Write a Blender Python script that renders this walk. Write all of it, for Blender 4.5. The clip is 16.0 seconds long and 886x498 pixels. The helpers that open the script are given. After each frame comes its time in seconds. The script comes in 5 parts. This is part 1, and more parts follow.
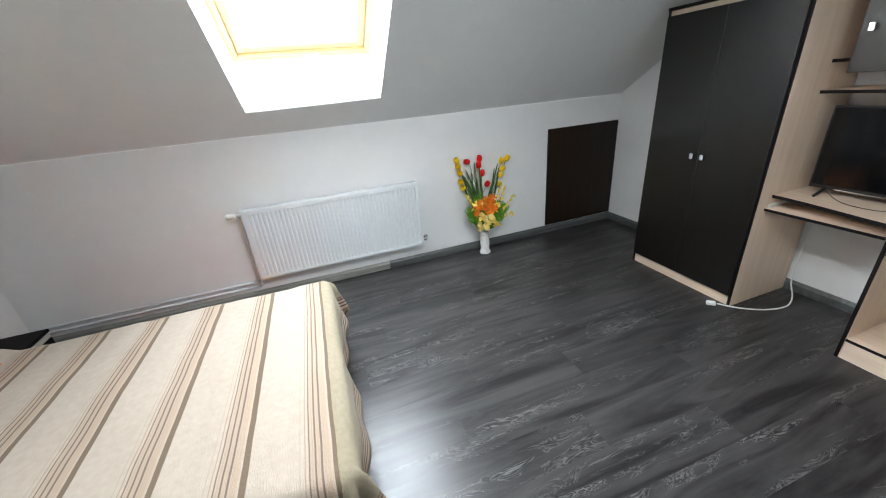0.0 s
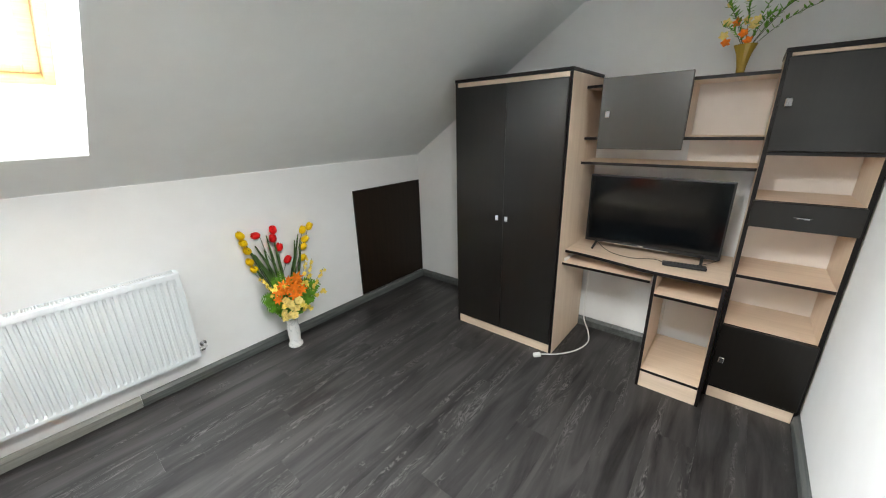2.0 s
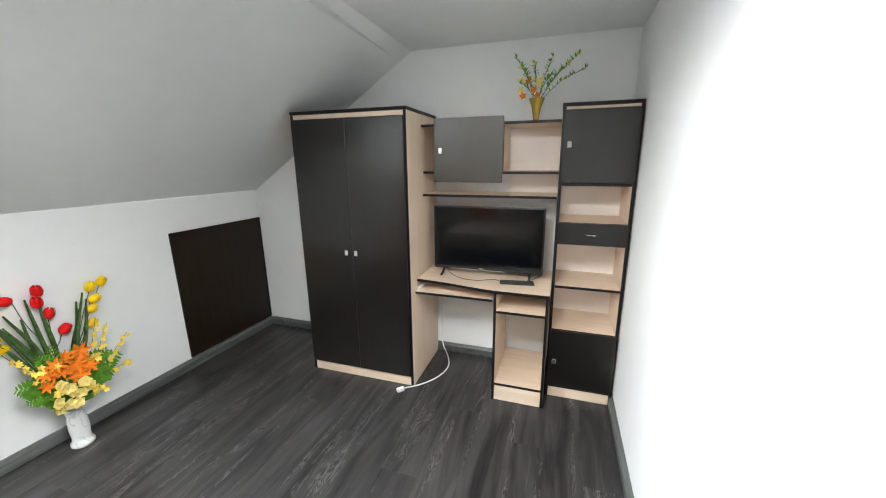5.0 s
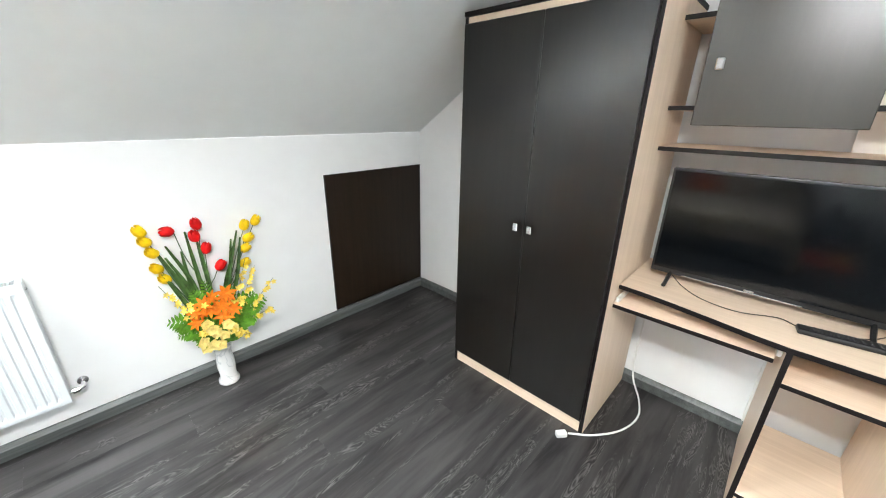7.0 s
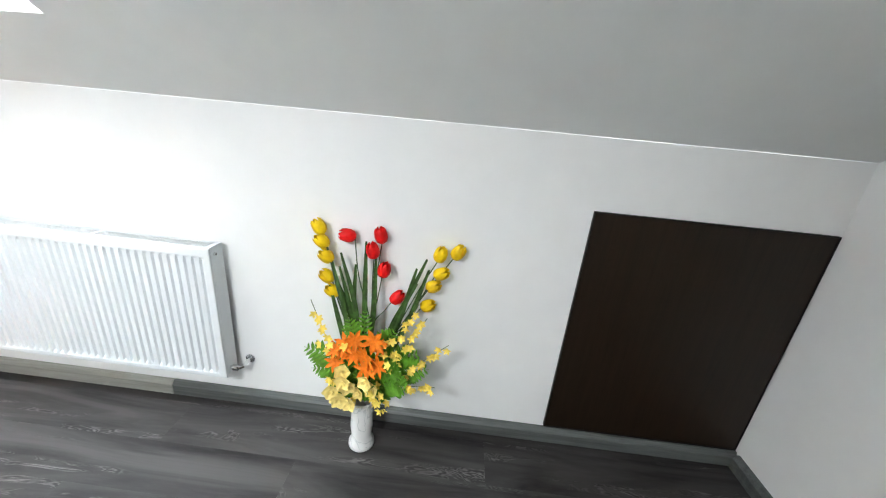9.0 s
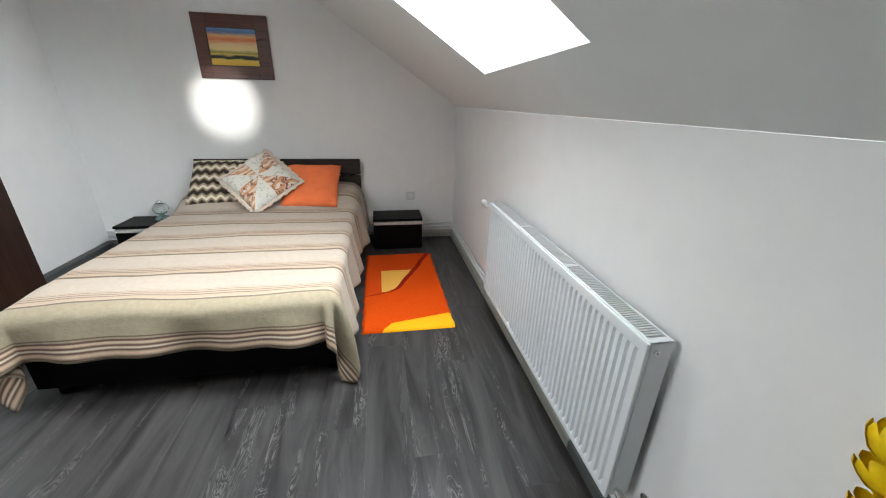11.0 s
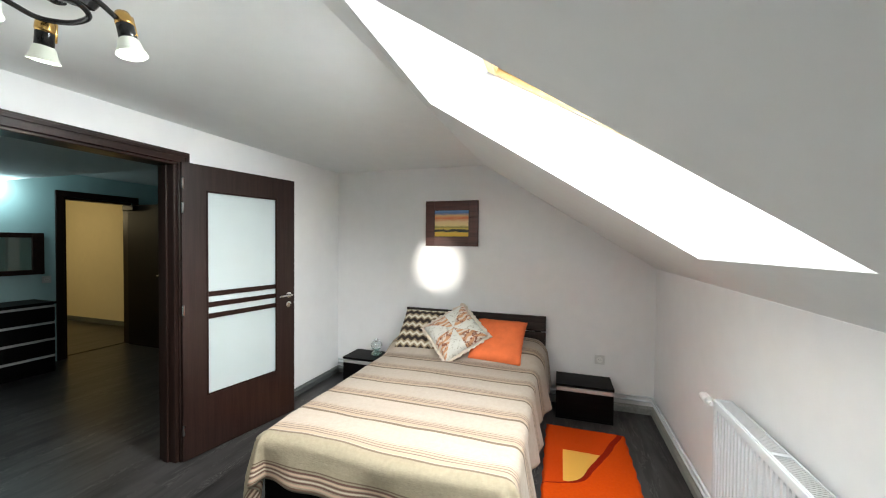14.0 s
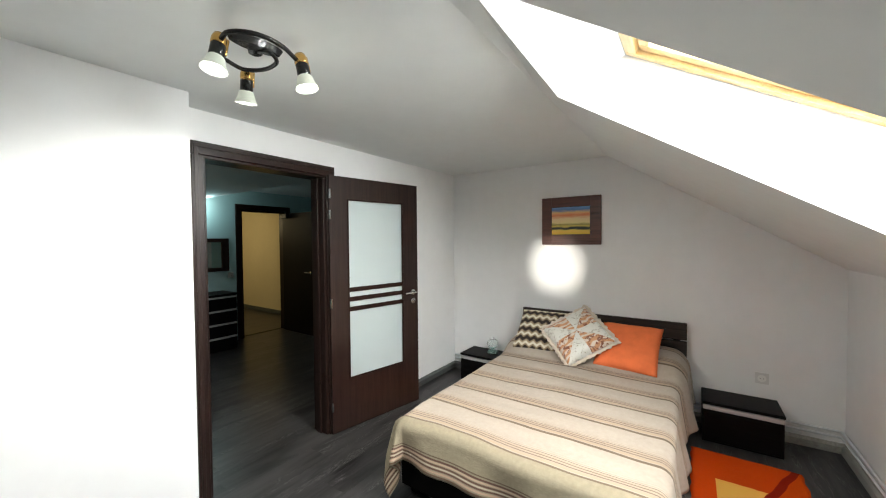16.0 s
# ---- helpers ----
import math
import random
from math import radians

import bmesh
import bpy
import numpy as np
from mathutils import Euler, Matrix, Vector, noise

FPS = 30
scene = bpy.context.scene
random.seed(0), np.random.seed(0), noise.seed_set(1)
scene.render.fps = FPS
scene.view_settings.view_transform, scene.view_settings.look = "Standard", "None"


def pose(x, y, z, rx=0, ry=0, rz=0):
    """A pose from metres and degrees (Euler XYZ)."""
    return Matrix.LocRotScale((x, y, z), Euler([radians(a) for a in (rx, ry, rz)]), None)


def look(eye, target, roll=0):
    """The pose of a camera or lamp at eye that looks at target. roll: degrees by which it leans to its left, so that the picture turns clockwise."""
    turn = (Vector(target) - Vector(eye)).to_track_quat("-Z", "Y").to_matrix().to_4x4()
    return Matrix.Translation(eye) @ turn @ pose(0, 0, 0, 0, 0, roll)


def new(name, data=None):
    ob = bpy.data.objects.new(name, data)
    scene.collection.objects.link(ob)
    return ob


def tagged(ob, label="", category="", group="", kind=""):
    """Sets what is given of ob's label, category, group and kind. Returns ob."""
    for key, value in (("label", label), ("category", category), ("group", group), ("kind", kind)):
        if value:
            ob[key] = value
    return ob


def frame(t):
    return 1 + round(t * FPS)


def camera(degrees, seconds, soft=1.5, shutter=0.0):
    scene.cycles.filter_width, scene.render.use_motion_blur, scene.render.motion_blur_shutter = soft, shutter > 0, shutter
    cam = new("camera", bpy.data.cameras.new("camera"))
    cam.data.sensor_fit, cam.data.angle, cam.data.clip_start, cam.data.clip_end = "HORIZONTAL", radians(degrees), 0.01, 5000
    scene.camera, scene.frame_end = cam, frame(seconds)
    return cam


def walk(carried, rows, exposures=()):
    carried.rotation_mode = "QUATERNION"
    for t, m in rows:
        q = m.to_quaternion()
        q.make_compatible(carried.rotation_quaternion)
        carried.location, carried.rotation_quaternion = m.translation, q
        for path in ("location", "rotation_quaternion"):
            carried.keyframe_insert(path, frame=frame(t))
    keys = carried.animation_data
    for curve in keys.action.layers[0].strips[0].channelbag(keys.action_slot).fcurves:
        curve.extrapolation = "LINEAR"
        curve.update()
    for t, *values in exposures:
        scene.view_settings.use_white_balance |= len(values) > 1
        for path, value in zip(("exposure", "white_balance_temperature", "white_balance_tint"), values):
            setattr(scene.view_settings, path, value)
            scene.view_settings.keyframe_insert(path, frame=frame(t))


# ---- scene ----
cam = camera(101.6, 16.0, soft=1.1)
PATH = [
    (0, (2.165, 1.148, 1.488), (2.715, 2.884, 0.663), -5.3),
    (0.5, (2.213, 1.231, 1.485), (2.925, 2.901, 0.646), -2.9),
    (1, (2.328, 1.42, 1.482), (3.048, 3.138, 0.756), -3.7),
    (1.5, (2.394, 1.554, 1.497), (3.378, 3.185, 0.887), 0.0),
    (2, (2.397, 1.638, 1.525), (3.853, 2.848, 0.881), -1.5),
    (2.5, (2.408, 1.558, 1.508), (4.147, 2.331, 0.896), -2.5),
    (3, (2.421, 1.533, 1.528), (4.211, 2.041, 0.796), -2.1),
    (5.3, (2.513, 1.595, 1.489), (4.354, 2.269, 1.093), 0.1),
    (5.5, (2.539, 1.629, 1.467), (4.276, 2.524, 1.04), 1.3),
    (6, (2.692, 1.777, 1.436), (4.127, 3.074, 0.926), -0.4),
    (6.5, (2.863, 1.897, 1.396), (4.166, 3.275, 0.759), -1.1),
    (7, (3.123, 2.042, 1.399), (4.48, 3.332, 0.696), 0.9),
    (7.5, (3.314, 2.155, 1.373), (4.284, 3.752, 0.660), 4.7),
    (8, (3.489, 2.380, 1.298), (4.056, 4.164, 0.595), 3.9),
    (8.5, (3.638, 2.614, 1.298), (4.027, 4.441, 0.583), 2.6),
    (9, (3.794, 2.905, 1.291), (3.713, 4.778, 0.594), 5.4),
    (9.5, (3.706, 3.187, 1.339), (3.016, 4.866, 0.499), 3.5),
    (10, (3.635, 3.397, 1.295), (2.326, 4.661, 0.465), 2.0),
    (12.3, (3.504, 3.415, 1.324), (1.659, 3.067, 0.632), 0.9),
    (12.5, (3.511, 3.397, 1.325), (1.673, 2.995, 0.648), 1.2),
    (13, (3.498, 3.392, 1.348), (1.674, 2.849, 0.733), 1.2),
    (13.5, (3.529, 3.363, 1.413), (1.664, 2.728, 1.068), 0.4),
    (14, (3.534, 3.358, 1.491), (1.633, 2.737, 1.45), 0.5),
    (14.5, (3.537, 3.375, 1.526), (1.655, 2.734, 1.743), 0.9),
    (15, (3.56, 3.339, 1.547), (1.714, 2.576, 1.658), -0.0),
    (15.5, (3.569, 3.309, 1.534), (1.823, 2.336, 1.592), -0.1),
    (16, (3.590, 3.254, 1.500), (1.941, 2.124, 1.450), -0.5),
]
EXPOSURES = [(t, stops, kelvin, 8.0) for t, stops, kelvin in ((0.0, 0.6, 6000), (1.5, 0.5, 6350), (2.0, 0.9, 6450), (2.5, 1.36, 6300), (3.0, 1.07, 6250), (5.5, 1.33, 6300), (6.0, 1.76, 6250), (6.5, 1.68, 6250), (7.5, 1.78, 6200), (8.5, 1.5, 6150), (9.0, 1.37, 6150), (9.5, 1.3, 6150), (10.0, 0.8, 6150), (12.5, 0.32, 6400), (14.5, 0.68, 6480), (16.0, 0.38, 6650))]
walk(cam, [(t, look(eye, target, roll)) for t, eye, target, roll in PATH], EXPOSURES)

# light ------------------------------------------------------------------
SUN_EL, SUN_AZ = radians(38), radians(20)
world = bpy.data.worlds.new("world")
scene.world = world
world.use_nodes = True
wn = world.node_tree
sky = wn.nodes.new("ShaderNodeTexSky")
sky.sky_type, sky.sun_disc = "NISHITA", False
sky.sun_elevation, sky.sun_rotation = SUN_EL, SUN_AZ
sky.dust_density, sky.air_density = 4.0, 1.0
wn.links.new(sky.outputs["Color"], wn.nodes["Background"].inputs["Color"])
wn.nodes["Background"].inputs["Strength"].default_value = 0.15


def lamp(name, kind, energy, m, color=(1, 1, 1), **more):
    data = bpy.data.lights.new(name, kind)
    data.energy, data.color = energy, color
    for key, value in more.items():
        setattr(data, key, value)
    ob = new(name, data)
    ob.matrix_world = m
    return ob


lamp("sun", "SUN", 0.8, look((0, 0, 6), (0, 6, 1.6)), (1.0, 0.96, 0.9), angle=radians(12))
lamp("skylight_daylight", "AREA", 66, look((2.235, 3.72, 2.24), (2.235, 3.02, 1.74)), (0.93, 0.98, 1.0), shape="RECTANGLE", size=0.80, size_y=0.95)

# materials --------------------------------------------------------------
def nodes_of(name):
    m = bpy.data.materials.new(name)
    m.use_nodes = True
    return m, m.node_tree, m.node_tree.nodes["Principled BSDF"]


def val(nt, op, a, b=None, c=None, clamp=False):
    n = nt.nodes.new("ShaderNodeMath")
    n.operation, n.use_clamp = op, clamp
    for i, v in enumerate((a, b, c)):
        if v is None:
            continue
        if isinstance(v, (int, float)):
            n.inputs[i].default_value = v
        else:
            nt.links.new(v, n.inputs[i])
    return n.outputs[0]


def mix(nt, f, a, b, mode="MIX"):
    n = nt.nodes.new("ShaderNodeMix")
    n.data_type, n.blend_type = "RGBA", mode
    for i, v in ((0, f), (6, a), (7, b)):
        if isinstance(v, (int, float)):
            n.inputs[i].default_value = v
        elif isinstance(v, tuple):
            n.inputs[i].default_value = (*v, 1)
        else:
            nt.links.new(v, n.inputs[i])
    return n.outputs[2]


def ramp(nt, f, stops):
    n = nt.nodes.new("ShaderNodeValToRGB")
    e = n.color_ramp.elements
    while len(e) < len(stops):
        e.new(0.5)
    for el, (p, c) in zip(e, stops):
        el.position, el.color = p, (*c, 1) if isinstance(c, tuple) else (c, c, c, 1)
    nt.links.new(f, n.inputs[0])
    return n.outputs[0]


def coords(nt, scale=(1, 1, 1), space="Object", rot=(0, 0, 0), shift=None):
    tc = nt.nodes.new("ShaderNodeTexCoord")
    mp = nt.nodes.new("ShaderNodeMapping")
    mp.inputs["Scale"].default_value, mp.inputs["Rotation"].default_value = scale, rot
    nt.links.new(tc.outputs[space], mp.inputs[0])
    if shift is not None:
        nt.links.new(shift, mp.inputs["Location"])
    return mp.outputs[0]


def noise_of(nt, vec, scale, detail=4, rough=0.55, distort=0.0):
    n = nt.nodes.new("ShaderNodeTexNoise")
    n.inputs["Scale"].default_value, n.inputs["Detail"].default_value = scale, detail
    n.inputs["Roughness"].default_value, n.inputs["Distortion"].default_value = rough, distort
    nt.links.new(vec, n.inputs["Vector"])
    return n.outputs["Fac"]


def bump(nt, bsdf, height, strength, distance=0.002):
    n = nt.nodes.new("ShaderNodeBump")
    n.inputs["Strength"].default_value, n.inputs["Distance"].default_value = strength, distance
    nt.links.new(height, n.inputs["Height"])
    nt.links.new(n.outputs[0], bsdf.inputs["Normal"])


def surface(name, color, rough=0.5, metal=0.0, vary=0.08, scale=6.0, fine=160.0, relief=0.15, spec=0.5, **more):
    """A surface with blotches at one scale and fine relief at another."""
    m, nt, b = nodes_of(name)
    v = coords(nt)
    big, small = noise_of(nt, v, scale, 3), noise_of(nt, v, fine, 3)
    dark = tuple(c * (1 - vary) for c in color)
    light = tuple(min(1, c * (1 + vary)) for c in color)
    nt.links.new(mix(nt, ramp(nt, big, ((0.3, 0.0), (0.7, 1.0))), dark, light), b.inputs["Base Color"])
    nt.links.new(val(nt, "MULTIPLY_ADD", big, 0.16, rough - 0.08, clamp=True), b.inputs["Roughness"])
    b.inputs["Metallic"].default_value = metal
    b.inputs["Specular IOR Level"].default_value = spec
    if relief:
        bump(nt, b, small, relief, 0.001)
    for key, value in more.items():
        b.inputs[key.replace("_", " ")].default_value = value
    return m


def wood(name, dark, light, axis=2, rough=0.35, grain=1.0, spec=0.5, coat=0.0, relief=0.12, uneven=0.2):
    """Wood or wood-printed foil, its grain along the given axis."""
    m, nt, b = nodes_of(name)
    info = nt.nodes.new("ShaderNodeObjectInfo")
    s = [38.0 * grain] * 3
    s[axis] = 1.6 * grain
    v = coords(nt, tuple(s))
    add = nt.nodes.new("ShaderNodeVectorMath")
    add.operation = "ADD"
    sc = nt.nodes.new("ShaderNodeCombineXYZ")
    k = val(nt, "MULTIPLY", info.outputs["Random"], 40.0)
    for i in range(3):
        nt.links.new(k, sc.inputs[i])
    nt.links.new(v, add.inputs[0])
    nt.links.new(sc.outputs[0], add.inputs[1])
    g = noise_of(nt, add.outputs[0], 1.0, 6, 0.6, 0.6)
    g2 = noise_of(nt, add.outputs[0], 5.0, 3, 0.6)
    f = val(nt, "MULTIPLY_ADD", g2, 0.35, val(nt, "MULTIPLY", g, 0.65))
    nt.links.new(mix(nt, ramp(nt, f, ((0.35, 0.0), (0.62, 1.0))), dark, light), b.inputs["Base Color"])
    nt.links.new(val(nt, "MULTIPLY_ADD", f, uneven, rough - uneven / 2, clamp=True), b.inputs["Roughness"])
    b.inputs["Specular IOR Level"].default_value = spec
    b.inputs["Coat Weight"].default_value = coat
    if relief:
        bump(nt, b, f, relief, 0.001)
    return m


def paint_wall(name, color, relief=0.25):
    m, nt, b = nodes_of(name)
    v = coords(nt)
    big, mid, fine = noise_of(nt, v, 0.8, 4), noise_of(nt, v, 9, 4), noise_of(nt, v, 240, 4, 0.7)
    f = val(nt, "MULTIPLY_ADD", mid, 0.4, val(nt, "MULTIPLY", big, 0.6))
    nt.links.new(mix(nt, ramp(nt, f, ((0.35, 0.0), (0.65, 1.0))), tuple(c * 0.95 for c in color), color), b.inputs["Base Color"])
    b.inputs["Roughness"].default_value = 0.85
    b.inputs["Specular IOR Level"].default_value = 0.25
    h = val(nt, "MULTIPLY_ADD", mid, 1.5, fine)
    bump(nt, b, h, relief, 0.0012)
    return m


WALL = paint_wall("white_wall_paint", (0.86, 0.865, 0.865))
CEIL = paint_wall("ceiling_paint", (0.80, 0.825, 0.82), 0.15)
LINING = surface("white_lining", (0.85, 0.85, 0.85), 0.6, vary=0.02, relief=0.05)
# white hall walls, the cool light there put into their colour
HALLWALL = paint_wall("cool_light_hall_wall", (0.48, 0.66, 0.66))
WARMWALL = paint_wall("cream_wall_paint", (0.74, 0.64, 0.42))


def floor_wood():
    m, nt, b = nodes_of("grey_oak_laminate")
    info = nt.nodes.new("ShaderNodeObjectInfo")
    comb = nt.nodes.new("ShaderNodeCombineXYZ")
    k = val(nt, "MULTIPLY", info.outputs["Random"], 60.0)
    for i in range(3):
        nt.links.new(k, comb.inputs[i])
    v = coords(nt, (1, 1, 1), "Object", shift=comb.outputs[0])
    def stretched(kx, ky):
        st = nt.nodes.new("ShaderNodeVectorMath")
        st.operation = "MULTIPLY"
        st.inputs[1].default_value = (kx, ky, 1.0)
        nt.links.new(v, st.inputs[0])
        return st.outputs[0]

    grain = stretched(1.0, 7.5)
    wave = noise_of(nt, grain, 1.2, 4, 0.55, 1.2)
    fine = noise_of(nt, grain, 11.0, 4, 0.7, 0.3)
    knots = noise_of(nt, stretched(2.6, 13.0), 1.15, 3, 0.5, 1.8)
    chain = noise_of(nt, stretched(0.55, 8.0), 1.3, 2, 0.5, 0.4)
    base = mix(nt, ramp(nt, wave, ((0.32, 0.0), (0.66, 1.0))), (0.0115, 0.0105, 0.0105), (0.056, 0.052, 0.051))
    base = mix(nt, val(nt, "MULTIPLY", ramp(nt, fine, ((0.45, 0.0), (0.7, 1.0))), 0.2), base, (0.066, 0.062, 0.062))
    # cathedral figure: chains of light rings with dark cores, here and there along a board
    rings = val(nt, "POWER", val(nt, "ABSOLUTE", val(nt, "SINE", val(nt, "MULTIPLY", knots, 46.0))), 3.0)
    mask = val(nt, "MULTIPLY", ramp(nt, chain, ((0.53, 0.0), (0.60, 1.0))), ramp(nt, knots, ((0.44, 0.0), (0.54, 1.0))))
    base = mix(nt, val(nt, "MULTIPLY", mask, 0.55), base, (0.010, 0.009, 0.009))
    fleck = val(nt, "MULTIPLY", val(nt, "MULTIPLY", rings, mask), ramp(nt, fine, ((0.35, 0.3), (0.6, 1.0))))
    base = mix(nt, val(nt, "MULTIPLY", fleck, 0.52), base, (0.25, 0.24, 0.23))
    tone = val(nt, "MULTIPLY_ADD", info.outputs["Random"], 0.14, 0.93)
    cx = nt.nodes.new("ShaderNodeCombineXYZ")
    for i in range(3):
        nt.links.new(tone, cx.inputs[i])
    nt.links.new(mix(nt, 1.0, base, cx.outputs[0], "MULTIPLY"), b.inputs["Base Color"])
    nt.links.new(val(nt, "MULTIPLY_ADD", fine, 0.14, 0.24), b.inputs["Roughness"])
    b.inputs["Specular IOR Level"].default_value = 0.28
    bump(nt, b, val(nt, "MULTIPLY_ADD", wave, 0.5, fine), 0.12, 0.0008)
    return m


FLOORWOOD = floor_wood()
WENGE = wood("wenge_veneer", (0.010, 0.004, 0.003), (0.026, 0.011, 0.008), 2, 0.36, 1.0, 0.2)
WENGE_Y = wood("wenge_veneer_across", (0.010, 0.004, 0.003), (0.026, 0.011, 0.008), 1, 0.36, 1.0, 0.2)
DOORWOOD = wood("dark_door_veneer", (0.010, 0.0048, 0.0038), (0.026, 0.013, 0.010), 2, 0.34, 1.0, 0.35)
BLACKFOIL = wood("black_brown_foil", (0.0034, 0.0024, 0.0016), (0.0068, 0.0050, 0.0034), 2, 0.30, 1.0, 0.55, relief=0.0, uneven=0.03)
# same black foil, base lightened to paint in the skylight's sheen
PAINTEDSHEEN = wood("black_foil_painted_sheen", (0.026, 0.022, 0.016), (0.031, 0.026, 0.019), 2, 0.30, 1.0, 0.85, relief=0.0, uneven=0.03)
EDGE = surface("dark_edge_band", (0.006, 0.004, 0.004), 0.45, spec=0.3, relief=0.02)
MAPLE = wood("pale_maple_foil", (0.66, 0.51, 0.38), (0.76, 0.61, 0.47), 2, 0.42, 0.8)
MAPLE_Y = wood("pale_maple_foil_across", (0.66, 0.51, 0.38), (0.76, 0.61, 0.47), 1, 0.42, 0.8)
HATCHWOOD = wood("brown_hatch_foil", (0.009, 0.005, 0.002), (0.018, 0.010, 0.005), 2, 0.42, 1.0, 0.3)
BASEWOOD = wood("grey_baseboard_foil", (0.055, 0.06, 0.06), (0.125, 0.135, 0.13), 0, 0.4)
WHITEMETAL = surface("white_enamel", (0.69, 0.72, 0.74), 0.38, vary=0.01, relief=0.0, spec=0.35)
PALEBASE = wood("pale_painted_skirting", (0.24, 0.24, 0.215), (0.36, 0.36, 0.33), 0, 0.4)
# darker copy of the white enamel: the grille's shade is in its colour
SHADEDMETAL = surface("shade_tinted_enamel", (0.62, 0.63, 0.64), 0.45, vary=0.03, relief=0.02)
CHROME = surface("chrome", (0.75, 0.75, 0.76), 0.16, 1.0, vary=0.03, relief=0.0)
ALUMINIUM = surface("brushed_aluminium", (0.52, 0.52, 0.51), 0.5, 0.35, vary=0.05, relief=0.05)
BRASS = surface("gilt_metal", (0.65, 0.40, 0.13), 0.25, 1.0, vary=0.12, scale=30, relief=0.05)
BLACKMETAL = surface("black_lacquered_metal", (0.012, 0.012, 0.012), 0.22, 0.0, relief=0.02)
BLACKPLASTIC = surface("black_plastic", (0.012, 0.012, 0.013), 0.35, relief=0.1)
SCREEN = surface("tv_screen_glass", (0.003, 0.004, 0.005), 0.10, spec=0.35, vary=0.02, relief=0.0)
WHITEPLASTIC = surface("white_plastic", (0.78, 0.78, 0.76), 0.38, vary=0.02, relief=0.02)
# white plastic with shade mixed into the colour, to stand off the wall
SHADEDPLASTIC = surface("shaded_white_plastic", (0.66, 0.66, 0.65), 0.4, vary=0.03, relief=0.02)
PINE = wood("honey_pine", (0.74, 0.50, 0.22), (0.84, 0.62, 0.32), 0, 0.35)
STEMGREEN = surface("dark_green_stem", (0.035, 0.075, 0.025), 0.55, vary=0.3, scale=40)
LEAFGREEN = surface("fern_green", (0.12, 0.30, 0.022), 0.5, spec=0.25, vary=0.35, scale=30)
TULIPLEAF = surface("tulip_leaf_green", (0.045, 0.095, 0.02), 0.5, spec=0.25, vary=0.6, scale=30)
REDPETAL = surface("red_tulip_fabric", (0.74, 0.006, 0.006), 0.5, spec=0.25, vary=0.2, scale=40)
YELLOWPETAL = surface("yellow_tulip_fabric", (0.95, 0.60, 0.004), 0.5, spec=0.25, vary=0.18, scale=40)
ORANGEPETAL = surface("orange_leaf_fabric", (0.88, 0.22, 0.012), 0.55, spec=0.2, vary=0.25, scale=35)
CREAMPETAL = surface("cream_petal_fabric", (0.86, 0.70, 0.24), 0.55, vary=0.15, scale=40)
LEMONPETAL = surface("lemon_petal_fabric", (0.88, 0.68, 0.12), 0.55, vary=0.15, scale=40)
AMBERGLASS = surface("amber_glass", (0.62, 0.42, 0.05), 0.1, vary=0.2, relief=0.0, Transmission_Weight=0.45)
CLEARGLASS = surface("clear_pressed_glass", (0.86, 0.90, 0.88), 0.05, vary=0.03, relief=0.0, Transmission_Weight=0.85)
TEALGLASS = surface("teal_glass", (0.55, 0.85, 0.78), 0.06, vary=0.05, relief=0.0, Transmission_Weight=0.75)


def marble():
    m, nt, b = nodes_of("veined_white_ceramic")
    v = coords(nt)
    n = noise_of(nt, v, 5, 3, 0.5, 2.2)
    f = ramp(nt, n, ((0.475, 0.0), (0.495, 1.0), (0.51, 0.0)))
    nt.links.new(mix(nt, val(nt, "MULTIPLY", f, 0.6), (0.78, 0.78, 0.77), (0.36, 0.40, 0.42)), b.inputs["Base Color"])
    b.inputs["Roughness"].default_value = 0.16
    return m


MARBLE = marble()


def frosted():
    m, nt, b = nodes_of("frosted_glass")
    v = coords(nt)
    b.inputs["Base Color"].default_value = (0.62, 0.70, 0.70, 1)
    b.inputs["Transmission Weight"].default_value = 0.30
    nt.links.new(val(nt, "MULTIPLY_ADD", noise_of(nt, v, 60, 4), 0.15, 0.42), b.inputs["Roughness"])
    bump(nt, b, noise_of(nt, v, 300, 3), 0.1, 0.0006)
    return m


FROST = frosted()


def clear_glass():
    m, nt, b = nodes_of("clear_pane")
    b.inputs["Base Color"].default_value = (1, 1, 1, 1)
    b.inputs["Transmission Weight"].default_value = 1.0
    b.inputs["Roughness"].default_value = 0.0
    b.inputs["IOR"].default_value = 1.45
    return m


PANE = clear_glass()


def glowing(name, color, strength, base=(0.9, 0.9, 0.88)):
    m, nt, b = nodes_of(name)
    b.inputs["Base Color"].default_value = (*base, 1)
    b.inputs["Emission Color"].default_value = (*color, 1)
    b.inputs["Emission Strength"].default_value = strength
    b.inputs["Roughness"].default_value = 0.4
    return m


BULB = glowing("lit_bulb_glass", (0.96, 1.0, 0.93), 9.0)
SHADEGLASS = glowing("lit_shade_glass", (0.95, 0.97, 0.86), 0.18, (0.50, 0.54, 0.46))
MIRROR = surface("mirror_silver", (0.8, 0.85, 0.85), 0.04, 1.0, vary=0.0, relief=0.0)
BACKFOIL = surface("white_back_panel", (0.84, 0.77, 0.71), 0.5, vary=0.03, relief=0.03)


